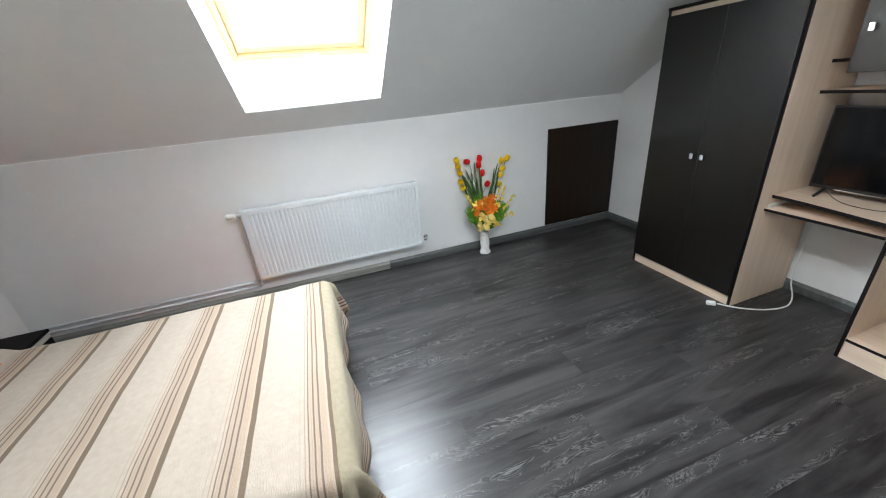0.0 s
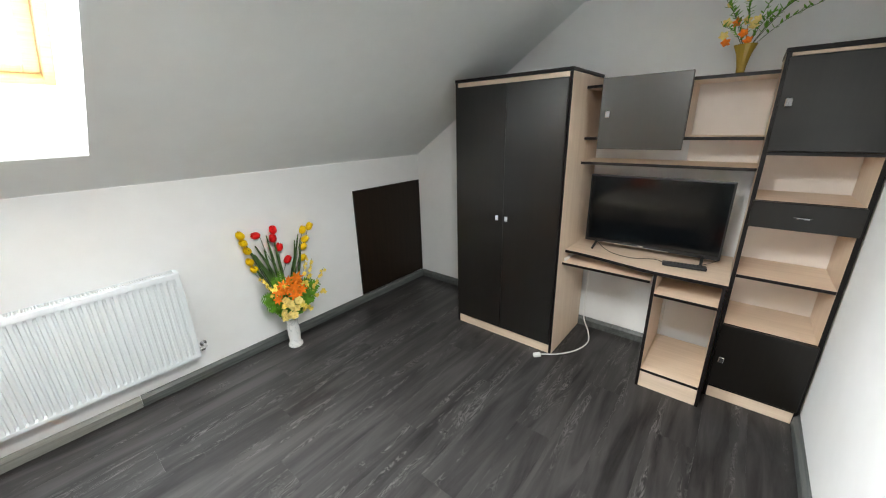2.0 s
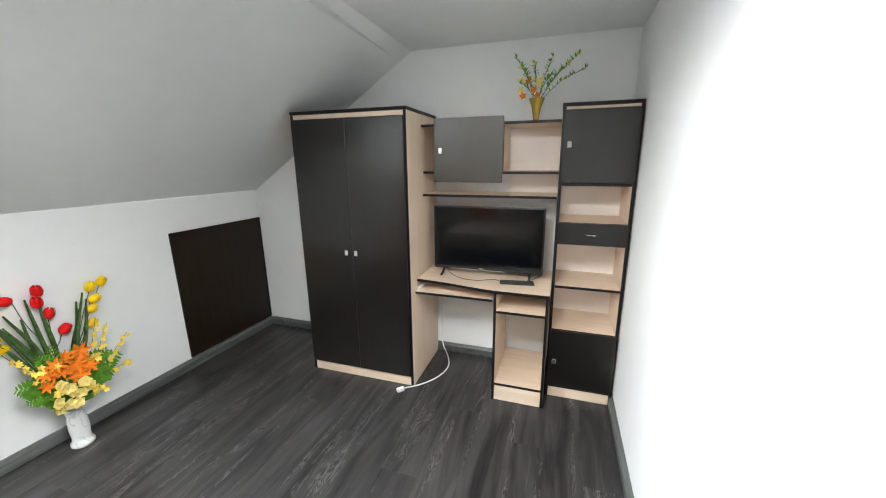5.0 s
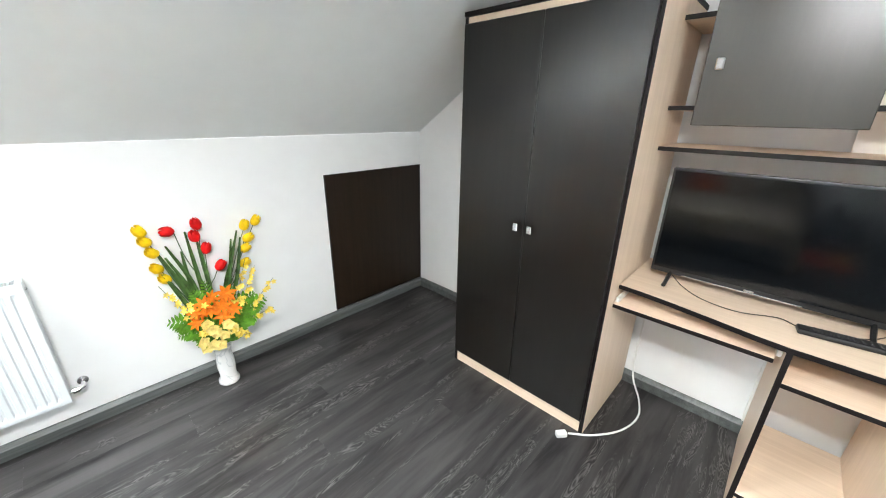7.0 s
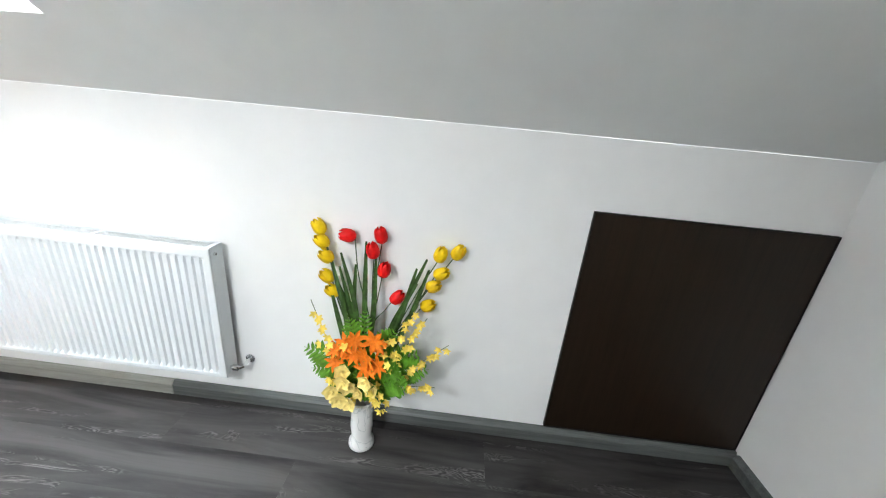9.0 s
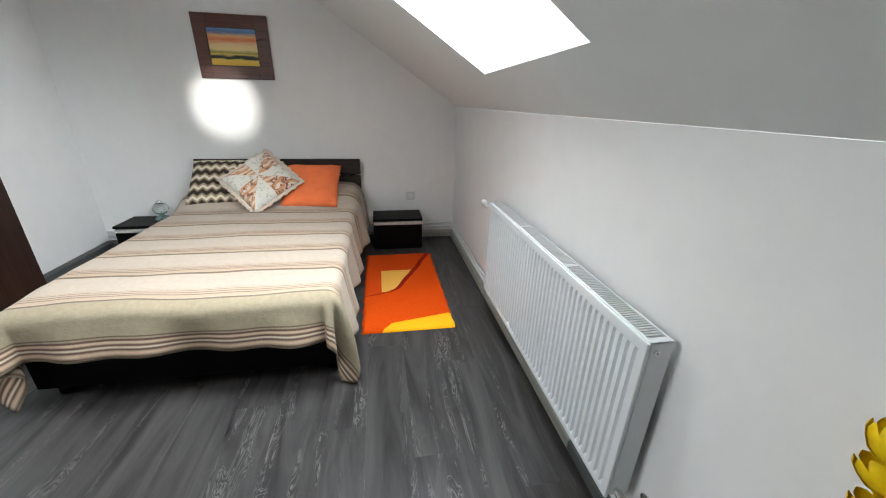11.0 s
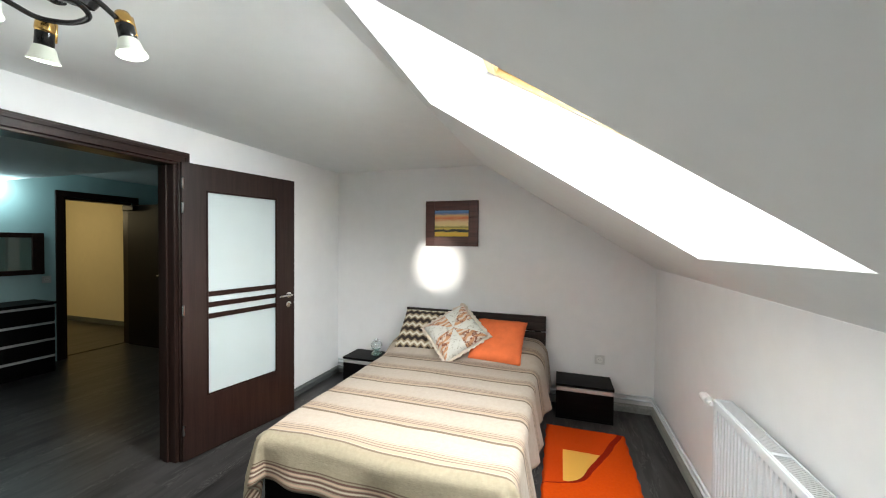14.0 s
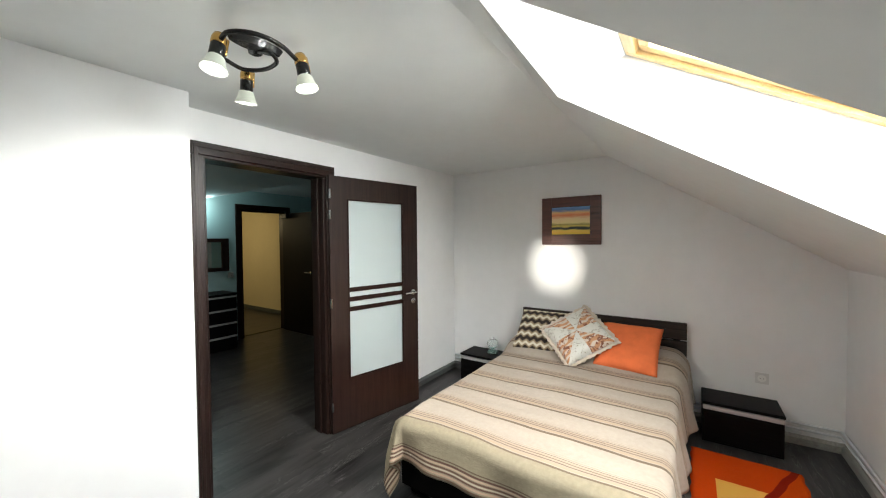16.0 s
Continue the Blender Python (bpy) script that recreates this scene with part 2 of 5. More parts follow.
# woven bedspread: stripes run across, placed by the cloth's own length (u)
def spread_cloth():
    m, nt, b = nodes_of("striped_woven_cotton")
    tc = nt.nodes.new("ShaderNodeTexCoord")
    sep = nt.nodes.new("ShaderNodeSeparateXYZ")
    nt.links.new(tc.outputs["UV"], sep.inputs[0])
    s, t = sep.outputs[0], sep.outputs[1]
    obj = coords(nt)
    wob = val(nt, "MULTIPLY_ADD", noise_of(nt, obj, 5, 2), 0.008, -0.004)
    s = val(nt, "ADD", s, wob)
    period = 0.258
    u = val(nt, "MULTIPLY", val(nt, "FRACT", val(nt, "DIVIDE", val(nt, "SUBTRACT", s, 0.008 - 0.258 * 2), period)), period)

    def band(centre, half, soft=0.0015, src=None):
        d = val(nt, "ABSOLUTE", val(nt, "SUBTRACT", src or u, centre))
        return val(nt, "DIVIDE", val(nt, "SUBTRACT", half + soft, d), soft * 2, clamp=True)

    streak = noise_of(nt, coords(nt, (220, 6, 60)), 1.0, 3)
    cream = mix(nt, noise_of(nt, obj, 40, 4), (0.305, 0.25, 0.20), (0.42, 0.358, 0.295))
    c = cream
    olive, pink, line = (0.095, 0.058, 0.028), (0.32, 0.24, 0.18), (0.105, 0.070, 0.047)
    edge = 0.217
    c = mix(nt, val(nt, "MULTIPLY", band(edge - 0.046, 0.032, 0.006), 0.75), c, (0.35, 0.255, 0.185))
    for off, h, col in ((0.0, 0.0095, olive), (0.021, 0.004, (0.34, 0.24, 0.16)), (0.031, 0.0045, pink), (0.041, 0.0032, line), (0.050, 0.0045, pink), (0.059, 0.0027, line),
                        (0.068, 0.003, pink), (0.077, 0.0020, line), (0.089, 0.0018, (0.27, 0.19, 0.13)), (0.104, 0.0014, (0.32, 0.25, 0.18)), (0.120, 0.0012, (0.36, 0.30, 0.22))):
        c = mix(nt, val(nt, "MULTIPLY", band(edge - off, h, 0.0012), 0.95), c, col)
    # the hem has no repeat but a broad plain olive field and its own close lines
    hem = val(nt, "GREATER_THAN", s, 2.034)
    field = mix(nt, noise_of(nt, obj, 50, 4), (0.185, 0.155, 0.10), (0.29, 0.245, 0.165))
    for p, h, col in ((2.190, 0.003, (0.09, 0.055, 0.03)), (2.205, 0.0045, (0.085, 0.03, 0.018)), (2.216, 0.004, (0.46, 0.32, 0.23)), (2.228, 0.004, (0.085, 0.03, 0.018)),
                      (2.238, 0.003, (0.48, 0.40, 0.31)), (2.248, 0.004, (0.085, 0.03, 0.018)), (2.262, 0.005, (0.42, 0.28, 0.20)), (2.277, 0.004, (0.12, 0.06, 0.035))):
        field = mix(nt, band(p, h, src=s), field, col)
    c = mix(nt, hem, c, field)
    c = mix(nt, val(nt, "MULTIPLY", streak, 0.10), c, (0.42, 0.36, 0.28))
    nt.links.new(c, b.inputs["Base Color"])
    b.inputs["Roughness"].default_value = 0.9
    b.inputs["Sheen Weight"].default_value = 0.04
    weft = noise_of(nt, coords(nt, (420, 40, 200)), 1.0, 2, 0.6)
    bump(nt, b, val(nt, "MULTIPLY_ADD", weft, 0.5, noise_of(nt, obj, 26, 5, 0.65)), 0.5, 0.005)
    return m


SPREAD = spread_cloth()


def zigzag_cloth():
    m, nt, b = nodes_of("zigzag_knit")
    tc = nt.nodes.new("ShaderNodeTexCoord")
    sep = nt.nodes.new("ShaderNodeSeparateXYZ")
    nt.links.new(tc.outputs["UV"], sep.inputs[0])
    zig = val(nt, "PINGPONG", val(nt, "MULTIPLY", sep.outputs[0], 13.0), 1.0)
    row = val(nt, "FRACT", val(nt, "ADD", val(nt, "MULTIPLY", sep.outputs[1], 4.8), val(nt, "MULTIPLY", zig, 0.28)))
    n = nt.nodes.new("ShaderNodeValToRGB")
    n.color_ramp.interpolation = "CONSTANT"
    e = n.color_ramp.elements
    cols = ((0.0, (0.022, 0.013, 0.009)), (0.38, (0.24, 0.18, 0.11)), (0.55, (0.62, 0.56, 0.44)), (0.80, (0.28, 0.21, 0.13)))
    while len(e) < 4:
        e.new(0.5)
    for el, (p, c) in zip(e, cols):
        el.position, el.color = p, (*c, 1)
    nt.links.new(row, n.inputs[0])
    nt.links.new(n.outputs[0], b.inputs["Base Color"])
    b.inputs["Roughness"].default_value = 0.9
    bump(nt, b, noise_of(nt, coords(nt), 220, 3), 0.5, 0.002)
    return m


def paisley_cloth():
    m, nt, b = nodes_of("printed_patchwork_silk")
    tc = nt.nodes.new("ShaderNodeTexCoord")
    sep = nt.nodes.new("ShaderNodeSeparateXYZ")
    nt.links.new(tc.outputs["UV"], sep.inputs[0])
    x, y = val(nt, "SUBTRACT", sep.outputs[0], 0.5), val(nt, "SUBTRACT", sep.outputs[1], 0.5)
    ang = val(nt, "MULTIPLY", val(nt, "ARCTAN2", y, x), 4 / math.pi)
    sector = val(nt, "FRACT", val(nt, "MULTIPLY", ang, 0.5))
    pick = val(nt, "GREATER_THAN", sector, 0.5)
    v = coords(nt, (1, 1, 1), "UV")
    w = nt.nodes.new("ShaderNodeTexWave")
    w.wave_type = "RINGS"
    w.inputs["Scale"].default_value, w.inputs["Distortion"].default_value, w.inputs["Detail"].default_value = 3.0, 9.0, 2.0
    nt.links.new(v, w.inputs["Vector"])
    blot = noise_of(nt, v, 11, 3, 0.6, 1.5)
    a = mix(nt, ramp(nt, w.outputs["Fac"], ((0.35, 0.0), (0.6, 1.0))), (0.62, 0.52, 0.42), (0.52, 0.25, 0.12))
    a = mix(nt, ramp(nt, blot, ((0.54, 0.0), (0.57, 1.0))), a, (0.20, 0.06, 0.02))
    c = mix(nt, ramp(nt, noise_of(nt, v, 9, 3, 0.6, 2.0), ((0.55, 0.0), (0.62, 1.0))), (0.62, 0.61, 0.56), (0.36, 0.34, 0.28))
    nt.links.new(mix(nt, pick, a, c), b.inputs["Base Color"])
    b.inputs["Roughness"].default_value = 0.55
    b.inputs["Sheen Weight"].default_value = 0.3
    bump(nt, b, noise_of(nt, v, 18, 4), 0.4, 0.006)
    return m


ZIGZAG, PAISLEY = zigzag_cloth(), paisley_cloth()
ORANGECLOTH = surface("orange_cotton", (0.72, 0.165, 0.055), 0.85, spec=0.15, vary=0.08, scale=12, fine=500, relief=0.4)
BEDBLACK = wood("black_bed_veneer", (0.002, 0.0018, 0.0018), (0.005, 0.0045, 0.0045), 1, 0.45, 1.0, 0.08)
HEADWOOD = wood("dark_headboard_veneer", (0.012, 0.009, 0.008), (0.040, 0.029, 0.025), 1, 0.45, 1.0, 0.35)
MATTRESS = surface("mattress_ticking", (0.7, 0.68, 0.62), 0.9)


def rug_pile():
    m, nt, b = nodes_of("tufted_rug_pile")
    v = coords(nt)
    sep = nt.nodes.new("ShaderNodeSeparateXYZ")
    nt.links.new(v, sep.inputs[0])
    x, y = sep.outputs[0], sep.outputs[1]
    wx = val(nt, "MULTIPLY_ADD", noise_of(nt, v, 3, 2), 0.06, -0.03)
    c = mix(nt, noise_of(nt, v, 60, 3), (0.52, 0.040, 0.0015), (0.68, 0.085, 0.003))
    # the dark wandering line, the yellow patch and the yellow foot corner
    fall = val(nt, "MULTIPLY", val(nt, "POWER", val(nt, "MAXIMUM", x, 0.0), 3.4), -81.0)
    line_y = val(nt, "ADD", val(nt, "MULTIPLY_ADD", x, -0.45, -0.005), fall)
    d = val(nt, "ABSOLUTE", val(nt, "SUBTRACT", y, val(nt, "ADD", line_y, wx)))
    red = val(nt, "LESS_THAN", y, line_y)
    c = mix(nt, val(nt, "MULTIPLY", red, 0.45), c, (0.50, 0.04, 0.004))
    px = val(nt, "LESS_THAN", val(nt, "ABSOLUTE", val(nt, "ADD", x, 0.06)), 0.18)
    py = val(nt, "MULTIPLY", val(nt, "LESS_THAN", y, line_y), val(nt, "GREATER_THAN", y, -0.16))
    c = mix(nt, val(nt, "MULTIPLY", px, py), c, (0.80, 0.42, 0.08))
    c = mix(nt, val(nt, "LESS_THAN", d, 0.021), c, (0.26, 0.012, 0.003))
    rim = val(nt, "MAXIMUM", val(nt, "MULTIPLY_ADD", y, -1.0, -0.1), 0.0)
    foot = val(nt, "GREATER_THAN", val(nt, "SUBTRACT", val(nt, "ADD", x, val(nt, "MULTIPLY", y, 0.2)), rim), 0.505)
    c = mix(nt, foot, c, (0.90, 0.40, 0.008))
    nt.links.new(c, b.inputs["Base Color"])
    b.inputs["Roughness"].default_value = 0.95
    b.inputs["Specular IOR Level"].default_value = 0.08
    bump(nt, b, noise_of(nt, v, 170, 4, 0.7), 1.0, 0.006)
    return m


RUG = rug_pile()

# mesh helpers -----------------------------------------------------------
def thing(name, at, label, category, group="", kind=""):
    ob = new(name)
    ob.empty_display_size = 0.1
    ob.location = at
    return tagged(ob, label, category, group, kind)


def root_of(ob):
    while ob.parent:
        ob = ob.parent
    return ob


def part(name, bm, material, parent=None, label="", kind="", smooth=False):
    """One mesh object, drawn in world places, under its thing."""
    if parent is not None:
        bmesh.ops.translate(bm, vec=-Vector(root_of(parent).location), verts=bm.verts)
    me = bpy.data.meshes.new(name)
    bmesh.ops.recalc_face_normals(bm, faces=bm.faces)
    bm.to_mesh(me)
    bm.free()
    if smooth:
        me.polygons.foreach_set("use_smooth", [True] * len(me.polygons))
    for mt in material if isinstance(material, (list, tuple)) else [material]:
        me.materials.append(mt)
    ob = new(name, me)
    if parent is not None:
        ob.parent = parent
    return tagged(ob, label, kind=kind)


def add_box(bm, lo, hi, bevel=0.0, m=None, segments=1, index=0):
    lo, hi = Vector(lo), Vector(hi)
    made = bmesh.ops.create_cube(bm, size=1.0)["verts"]
    for v in made:
        v.co = Vector(((lo[i] + hi[i]) / 2 + v.co[i] * (hi[i] - lo[i]) for i in range(3)))
    faces = {f for v in made for f in v.link_faces}
    for f in faces:
        f.material_index = index
    if bevel:
        edges = {e for v in made for e in v.link_edges}
        done = bmesh.ops.bevel(bm, geom=list(edges), offset=bevel, segments=segments, affect="EDGES", profile=0.6)
        made = list({v for f in done["faces"] for v in f.verts} | {v for v in made if v.is_valid})
        for f in {f for v in made for f in v.link_faces}:
            f.material_index = index
    if m is not None:
        for v in made:
            v.co = m @ v.co
    return made


def box(lo, hi, bevel=0.0, m=None, segments=1):
    bm = bmesh.new()
    add_box(bm, lo, hi, bevel, m, segments)
    return bm


def add_lathe(bm, profile, centre=(0, 0, 0), n=20, m=None):
    """Turns (radius, z) pairs about z."""
    rings = []
    for r, z in profile:
        rings.append([bm.verts.new((r * math.cos(2 * math.pi * i / n), r * math.sin(2 * math.pi * i / n), z)) for i in range(n)])
    for a, b in zip(rings, rings[1:]):
        for i in range(n):
            bm.faces.new((a[i], a[(i + 1) % n], b[(i + 1) % n], b[i]))
    bm.faces.new(rings[0][::-1])
    bm.faces.new(rings[-1])
    mm = Matrix.Translation(centre) @ (m or Matrix())
    for ring in rings:
        for v in ring:
            v.co = mm @ v.co


def lathe(profile, centre=(0, 0, 0), n=20, m=None):
    bm = bmesh.new()
    add_lathe(bm, profile, centre, n, m)
    return bm


def add_tube(bm, points, radius, n=8, taper=1.0):
    pts = [Vector(p) for p in points]
    rings = []
    for i, p in enumerate(pts):
        d = (pts[min(i + 1, len(pts) - 1)] - pts[max(i - 1, 0)]).normalized()
        side = d.cross(Vector((0, 0, 1)) if abs(d.z) < 0.95 else Vector((1, 0, 0))).normalized()
        up = side.cross(d)
        r = radius * (1 + (taper - 1) * i / max(1, len(pts) - 1))
        rings.append([bm.verts.new(p + r * (side * math.cos(2 * math.pi * k / n) + up * math.sin(2 * math.pi * k / n))) for k in range(n)])
    for a, b in zip(rings, rings[1:]):
        for i in range(n):
            bm.faces.new((a[i], a[(i + 1) % n], b[(i + 1) % n], b[i]))
    bm.faces.new(rings[0][::-1])
    bm.faces.new(rings[-1])


def tube(points, radius, n=8, taper=1.0):
    bm = bmesh.new()
    add_tube(bm, points, radius, n, taper)
    return bm


def curve_points(points, steps=8):
    """A smooth line through the points."""
    p = [Vector(q) for q in points]
    p = [2 * p[0] - p[1], *p, 2 * p[-1] - p[-2]]
    out = []
    for i in range(1, len(p) - 2):
        for k in range(steps):
            t = k / steps
            out.append(0.5 * ((2 * p[i]) + (p[i + 1] - p[i - 1]) * t + (2 * p[i - 1] - 5 * p[i] + 4 * p[i + 1] - p[i + 2]) * t * t
                              + (3 * p[i] - p[i - 1] - 3 * p[i + 1] + p[i + 2]) * t ** 3))
    out.append(p[-2])
    return out


def prism(poly, lo, hi, axis):
    """A flat outline (pairs) carried from lo to hi along an axis."""
    bm = bmesh.new()
    def at(a, b, c):
        return {0: (c, a, b), 1: (a, c, b), 2: (a, b, c)}[axis]
    bottom = [bm.verts.new(at(a, b, lo)) for a, b in poly]
    top = [bm.verts.new(at(a, b, hi)) for a, b in poly]
    bm.faces.new(bottom)
    bm.faces.new(top[::-1])
    for i in range(len(poly)):
        j = (i + 1) % len(poly)
        bm.faces.new((bottom[i], top[i], top[j], bottom[j]))
    return bm


# the room ---------------------------------------------------------------
XE, YN, YD, YS, XS = 5.06, 4.145, 0.95, 1.18, 2.80   # east, north, door wall, right-hand wall and its corner
ZC, YAP, ZK = 2.25, 2.625, 1.268                     # flat ceiling, where the slope starts, knee wall
SL = (ZC - ZK) / (YN - YAP)
OX0, OX1, OY0, OY1 = 1.802, 2.68, 2.717, 3.897       # skylight opening in the slope


def slope_z(y, x=0.0):
    """The slope's underside; its plaster is a little fuller along the skylight's east side."""
    full = 0.0
    if x > 2.2:
        full = max(0.0, 1 - abs(x - OX1) / (XE - OX1)) * (0.012 if y > 3.8 else 0.043 if YAP < y < 3.8 else 0.0)
    return ZK + SL * (YN - y) + (full if YAP < y < YN else 0.0)


def structure(name, bm, material, smooth=False):
    return part(name, bm, material, kind="structure", smooth=smooth)


DX0, DX1, DZ = 1.80, 2.665, 2.01                      # the doorway in its wall
structure("wall_west", box((-0.14, 0.70, -0.1), (0, YN + 0.2, 2.45)), WALL)
structure("wall_east", box((XE, 0.9, -0.1), (XE + 0.14, YN + 0.2, 2.45)), WALL)
structure("wall_north", box((0, YN, -0.1), (XE, YN + 0.14, ZK - 0.001)), WALL)
bm = bmesh.new()
add_box(bm, (0, 0.80, -0.1), (DX0, YD, ZC + 0.05))
add_box(bm, (DX1, 0.80, -0.1), (XS, YD, ZC + 0.05))
add_box(bm, (DX0, 0.80, DZ), (DX1, YD, ZC + 0.05))
structure("wall_south", bm, [WALL])
structure("wall_south_east", box((XS, 0.83, -0.1), (XE, YS, ZC + 0.05)), WALL)
structure("ceiling", box((0, 0.85, ZC), (XE, YAP, ZC + 0.12)), CEIL)

bm = bmesh.new()
T = 0.05
for x0, x1, y0, y1 in ((0, OX0, YAP, YN), (OX1, XE, YAP, OY0), (OX1, XE, OY0, OY1), (OX1, XE, OY1, YN), (OX0, OX1, YAP, OY0), (OX0, OX1, OY1, YN)):
    v = [bm.verts.new((x, y, slope_z(y, x) + dz)) for dz in (0, T) for x, y in ((x0, y0), (x1, y0), (x1, y1), (x0, y1))]
    for f in ((0, 1, 2, 3), (7, 6, 5, 4), (0, 4, 5, 1), (1, 5, 6, 2), (2, 6, 7, 3), (3, 7, 4, 0)):
        bm.faces.new([v[i] for i in f])
bmesh.ops.remove_doubles(bm, verts=bm.verts, dist=0.0002)
structure("ceiling_slope", bm, CEIL)


# skylight shaft: its four linings spread from the window to the opening
WB, WT = Vector((0, 3.98, 1.728)), Vector((0, 3.012, 2.305))
shaft = thing("skylight_lining", (2.23, 3.3, 1.43), "", "", kind="structure")
inner = [Vector((x, y, slope_z(y, x))) for x, y in ((OX0, OY1), (OX1, OY1), (OX1, OY0), (OX0, OY0))]
outer = [Vector((OX0 + 0.004, WB.y, WB.z)), Vector((OX1 - 0.004, WB.y, WB.z)), Vector((OX1 - 0.004, WT.y, WT.z)), Vector((OX0 + 0.004, WT.y, WT.z))]
mid = sum(inner + outer, Vector()) / 8
for i in range(4):
    j = (i + 1) % 4
    quad = [inner[i], inner[j], outer[j], outer[i]]
    n = (quad[1] - quad[0]).cross(quad[3] - quad[0]).normalized()
    if n.dot(mid - quad[0]) > 0:
        n = -n
    bm = bmesh.new()
    a = [bm.verts.new(q) for q in quad]
    c = [bm.verts.new(q + n * 0.02) for q in quad]
    bm.faces.new(a)
    bm.faces.new(c[::-1])
    for k in range(4):
        bm.faces.new((a[k], c[k], c[(k + 1) % 4], a[(k + 1) % 4]))
    part("lining_board", bm, LINING, shaft)

# window in the roof: local axes x across, w up the slope
window = thing("window_1", (2.2345, 4.06, 1.775), "closed honey-pine roof window with a bright overcast sky behind it", "", kind="structure")
up = (WT - WB).normalized()
out = Vector((0, -up.z, up.y)) * -1
if out.z < 0:
    out = -out
W = Matrix.Translation((2.2345, WB.y, WB.z)) @ Matrix(((1, 0, 0, 0), (0, up.y, out.y, 0), (0, up.z, out.z, 0), (0, 0, 0, 1)))
LW, HW = (WT - WB).length, 0.428
bm = bmesh.new()
for lo, hi in (((-HW, 0, 0), (-HW + 0.035, LW, 0.08)), ((HW - 0.035, 0, 0), (HW, LW, 0.08)), ((-HW + 0.035, 0, 0), (HW - 0.035, 0.04, 0.08)), ((-HW + 0.035, LW - 0.05, 0), (HW - 0.035, LW, 0.08))):
    add_box(bm, lo, hi, 0.003, W)
part("window_frame", bm, PINE, window)
bm = bmesh.new()
a, h = HW - 0.038, 0.05
for lo, hi in (((-a, 0.045, 0.02), (-a + h, LW - 0.055, 0.075)), ((a - h, 0.045, 0.02), (a, LW - 0.055, 0.075)), ((-a + h, 0.045, 0.02), (a - h, 0.045 + h, 0.075)), ((-a + h, LW - 0.055 - h, 0.02), (a - h, LW - 0.055, 0.075))):
    add_box(bm, lo, hi, 0.004, W)
part("window_sash", bm, PINE, window)
pane = part("pane", box((-a + h, 0.045 + h, 0.045), (a - h, LW - 0.055 - h, 0.055), 0, W), PANE, window)
pane.visible_shadow = False
bm = box((-0.02, 0.006, -0.012), (0.10, 0.03, 0.0), 0.004, W)
add_box(bm, (0.03, 0.01, -0.03), (0.09, 0.026, -0.012), 0.006, W)
part("window_handle", bm, WHITEPLASTIC, window)

# baseboards
bases = thing("baseboard", (0, 0.95, 0), "", "", kind="structure")
HB, TB = 0.068, 0.024


def skirting(a, b, normal, material=BASEWOOD):
    a, b, normal = Vector(a), Vector(b), Vector(normal)
    d = (b - a).normalized()
    prof = ((0, 0), (TB, 0), (TB, HB * 0.72), (TB * 0.7, HB * 0.86), (TB * 0.45, HB), (0, HB))
    bm = bmesh.new()
    rings = [[bm.verts.new((q.x + normal.x * p, q.y + normal.y * p, z)) for p, z in prof] for q in (a, b)]
    for i in range(len(prof)):
        j = (i + 1) % len(prof)
        bm.faces.new((rings[0][i], rings[1][i], rings[1][j], rings[0][j]))
    bm.faces.new(rings[0][::-1])
    bm.faces.new(rings[1])
    part("baseboard_run", bm, material, bases)


skirting((0.028, YN, 0), (2.587, YN, 0), (0, -1, 0), PALEBASE)
skirting((2.59, YN, 0), (XE - 0.002, YN, 0), (0, -1, 0))
skirting((XE, YN - 0.028, 0), (XE, YS + 0.002, 0), (-1, 0, 0))
skirting((XS + 0.002, YS, 0), (XE - 0.018, YS, 0), (0, 1, 0))
skirting((XS, YD + 0.02, 0), (XS, YS + 0.026, 0), (-1, 0, 0))
skirting((0.028, YD, 0), (1.715, YD, 0), (0, 1, 0))
skirting((0, YD + 0.002, 0), (0, 3.20, 0), (1, 0, 0))
skirting((0, 3.202, 0), (0, YN - 0.001, 0), (1, 0, 0), PALEBASE)

# door frame, in its wall, with hall beyond
frame_ob = thing("door_frame", (2.23, YD, 0), "", "", kind="structure")
FO0, FO1, FZ = 1.735, 2.715, 2.07
for name, lo, hi in (("architrave", (FO0, YD, 0), (DX0 + 0.012, YD + 0.018, FZ - 0.075)), ("architrave", (DX1 - 0.012, YD, 0), (FO1, YD + 0.018, FZ - 0.075)),
                     ("architrave", (FO0, YD, FZ - 0.075), (FO1, YD + 0.018, FZ)),
                     ("jamb", (DX0, 0.795, 0), (DX0 + 0.03, YD - 0.002, DZ - 0.03)), ("jamb", (DX1 - 0.03, 0.795, 0), (DX1, YD - 0.002, DZ - 0.03)),
                     ("jamb", (DX0, 0.795, DZ - 0.03), (DX1, YD - 0.002, DZ))):
    bm = box(lo, hi, 0.004)
    if name == "architrave" and lo[2] == 0:
        x = lo[0] + 0.012 if lo[0] < 2.2 else hi[0] - 0.034
        add_box(bm, (x, hi[1] - 0.001, 0), (x + 0.022, hi[1] + 0.006, FZ - 0.034), 0.002)
    elif name == "architrave":
        add_box(bm, (lo[0] + 0.012, hi[1] - 0.001, FZ - 0.034), (hi[0] - 0.012, hi[1] + 0.006, FZ - 0.012), 0.002)
    if name == "jamb" and lo[2] == 0:
        s = 1 if lo[0] < 2.2 else -1
        x = lo[0] + 0.03 if s > 0 else lo[0]
        add_box(bm, (min(x, x + s * 0.012), 0.84, 0), (max(x, x + s * 0.012), 0.89, DZ - 0.03), 0.003)
    part(name, bm, DOORWOOD, frame_ob)

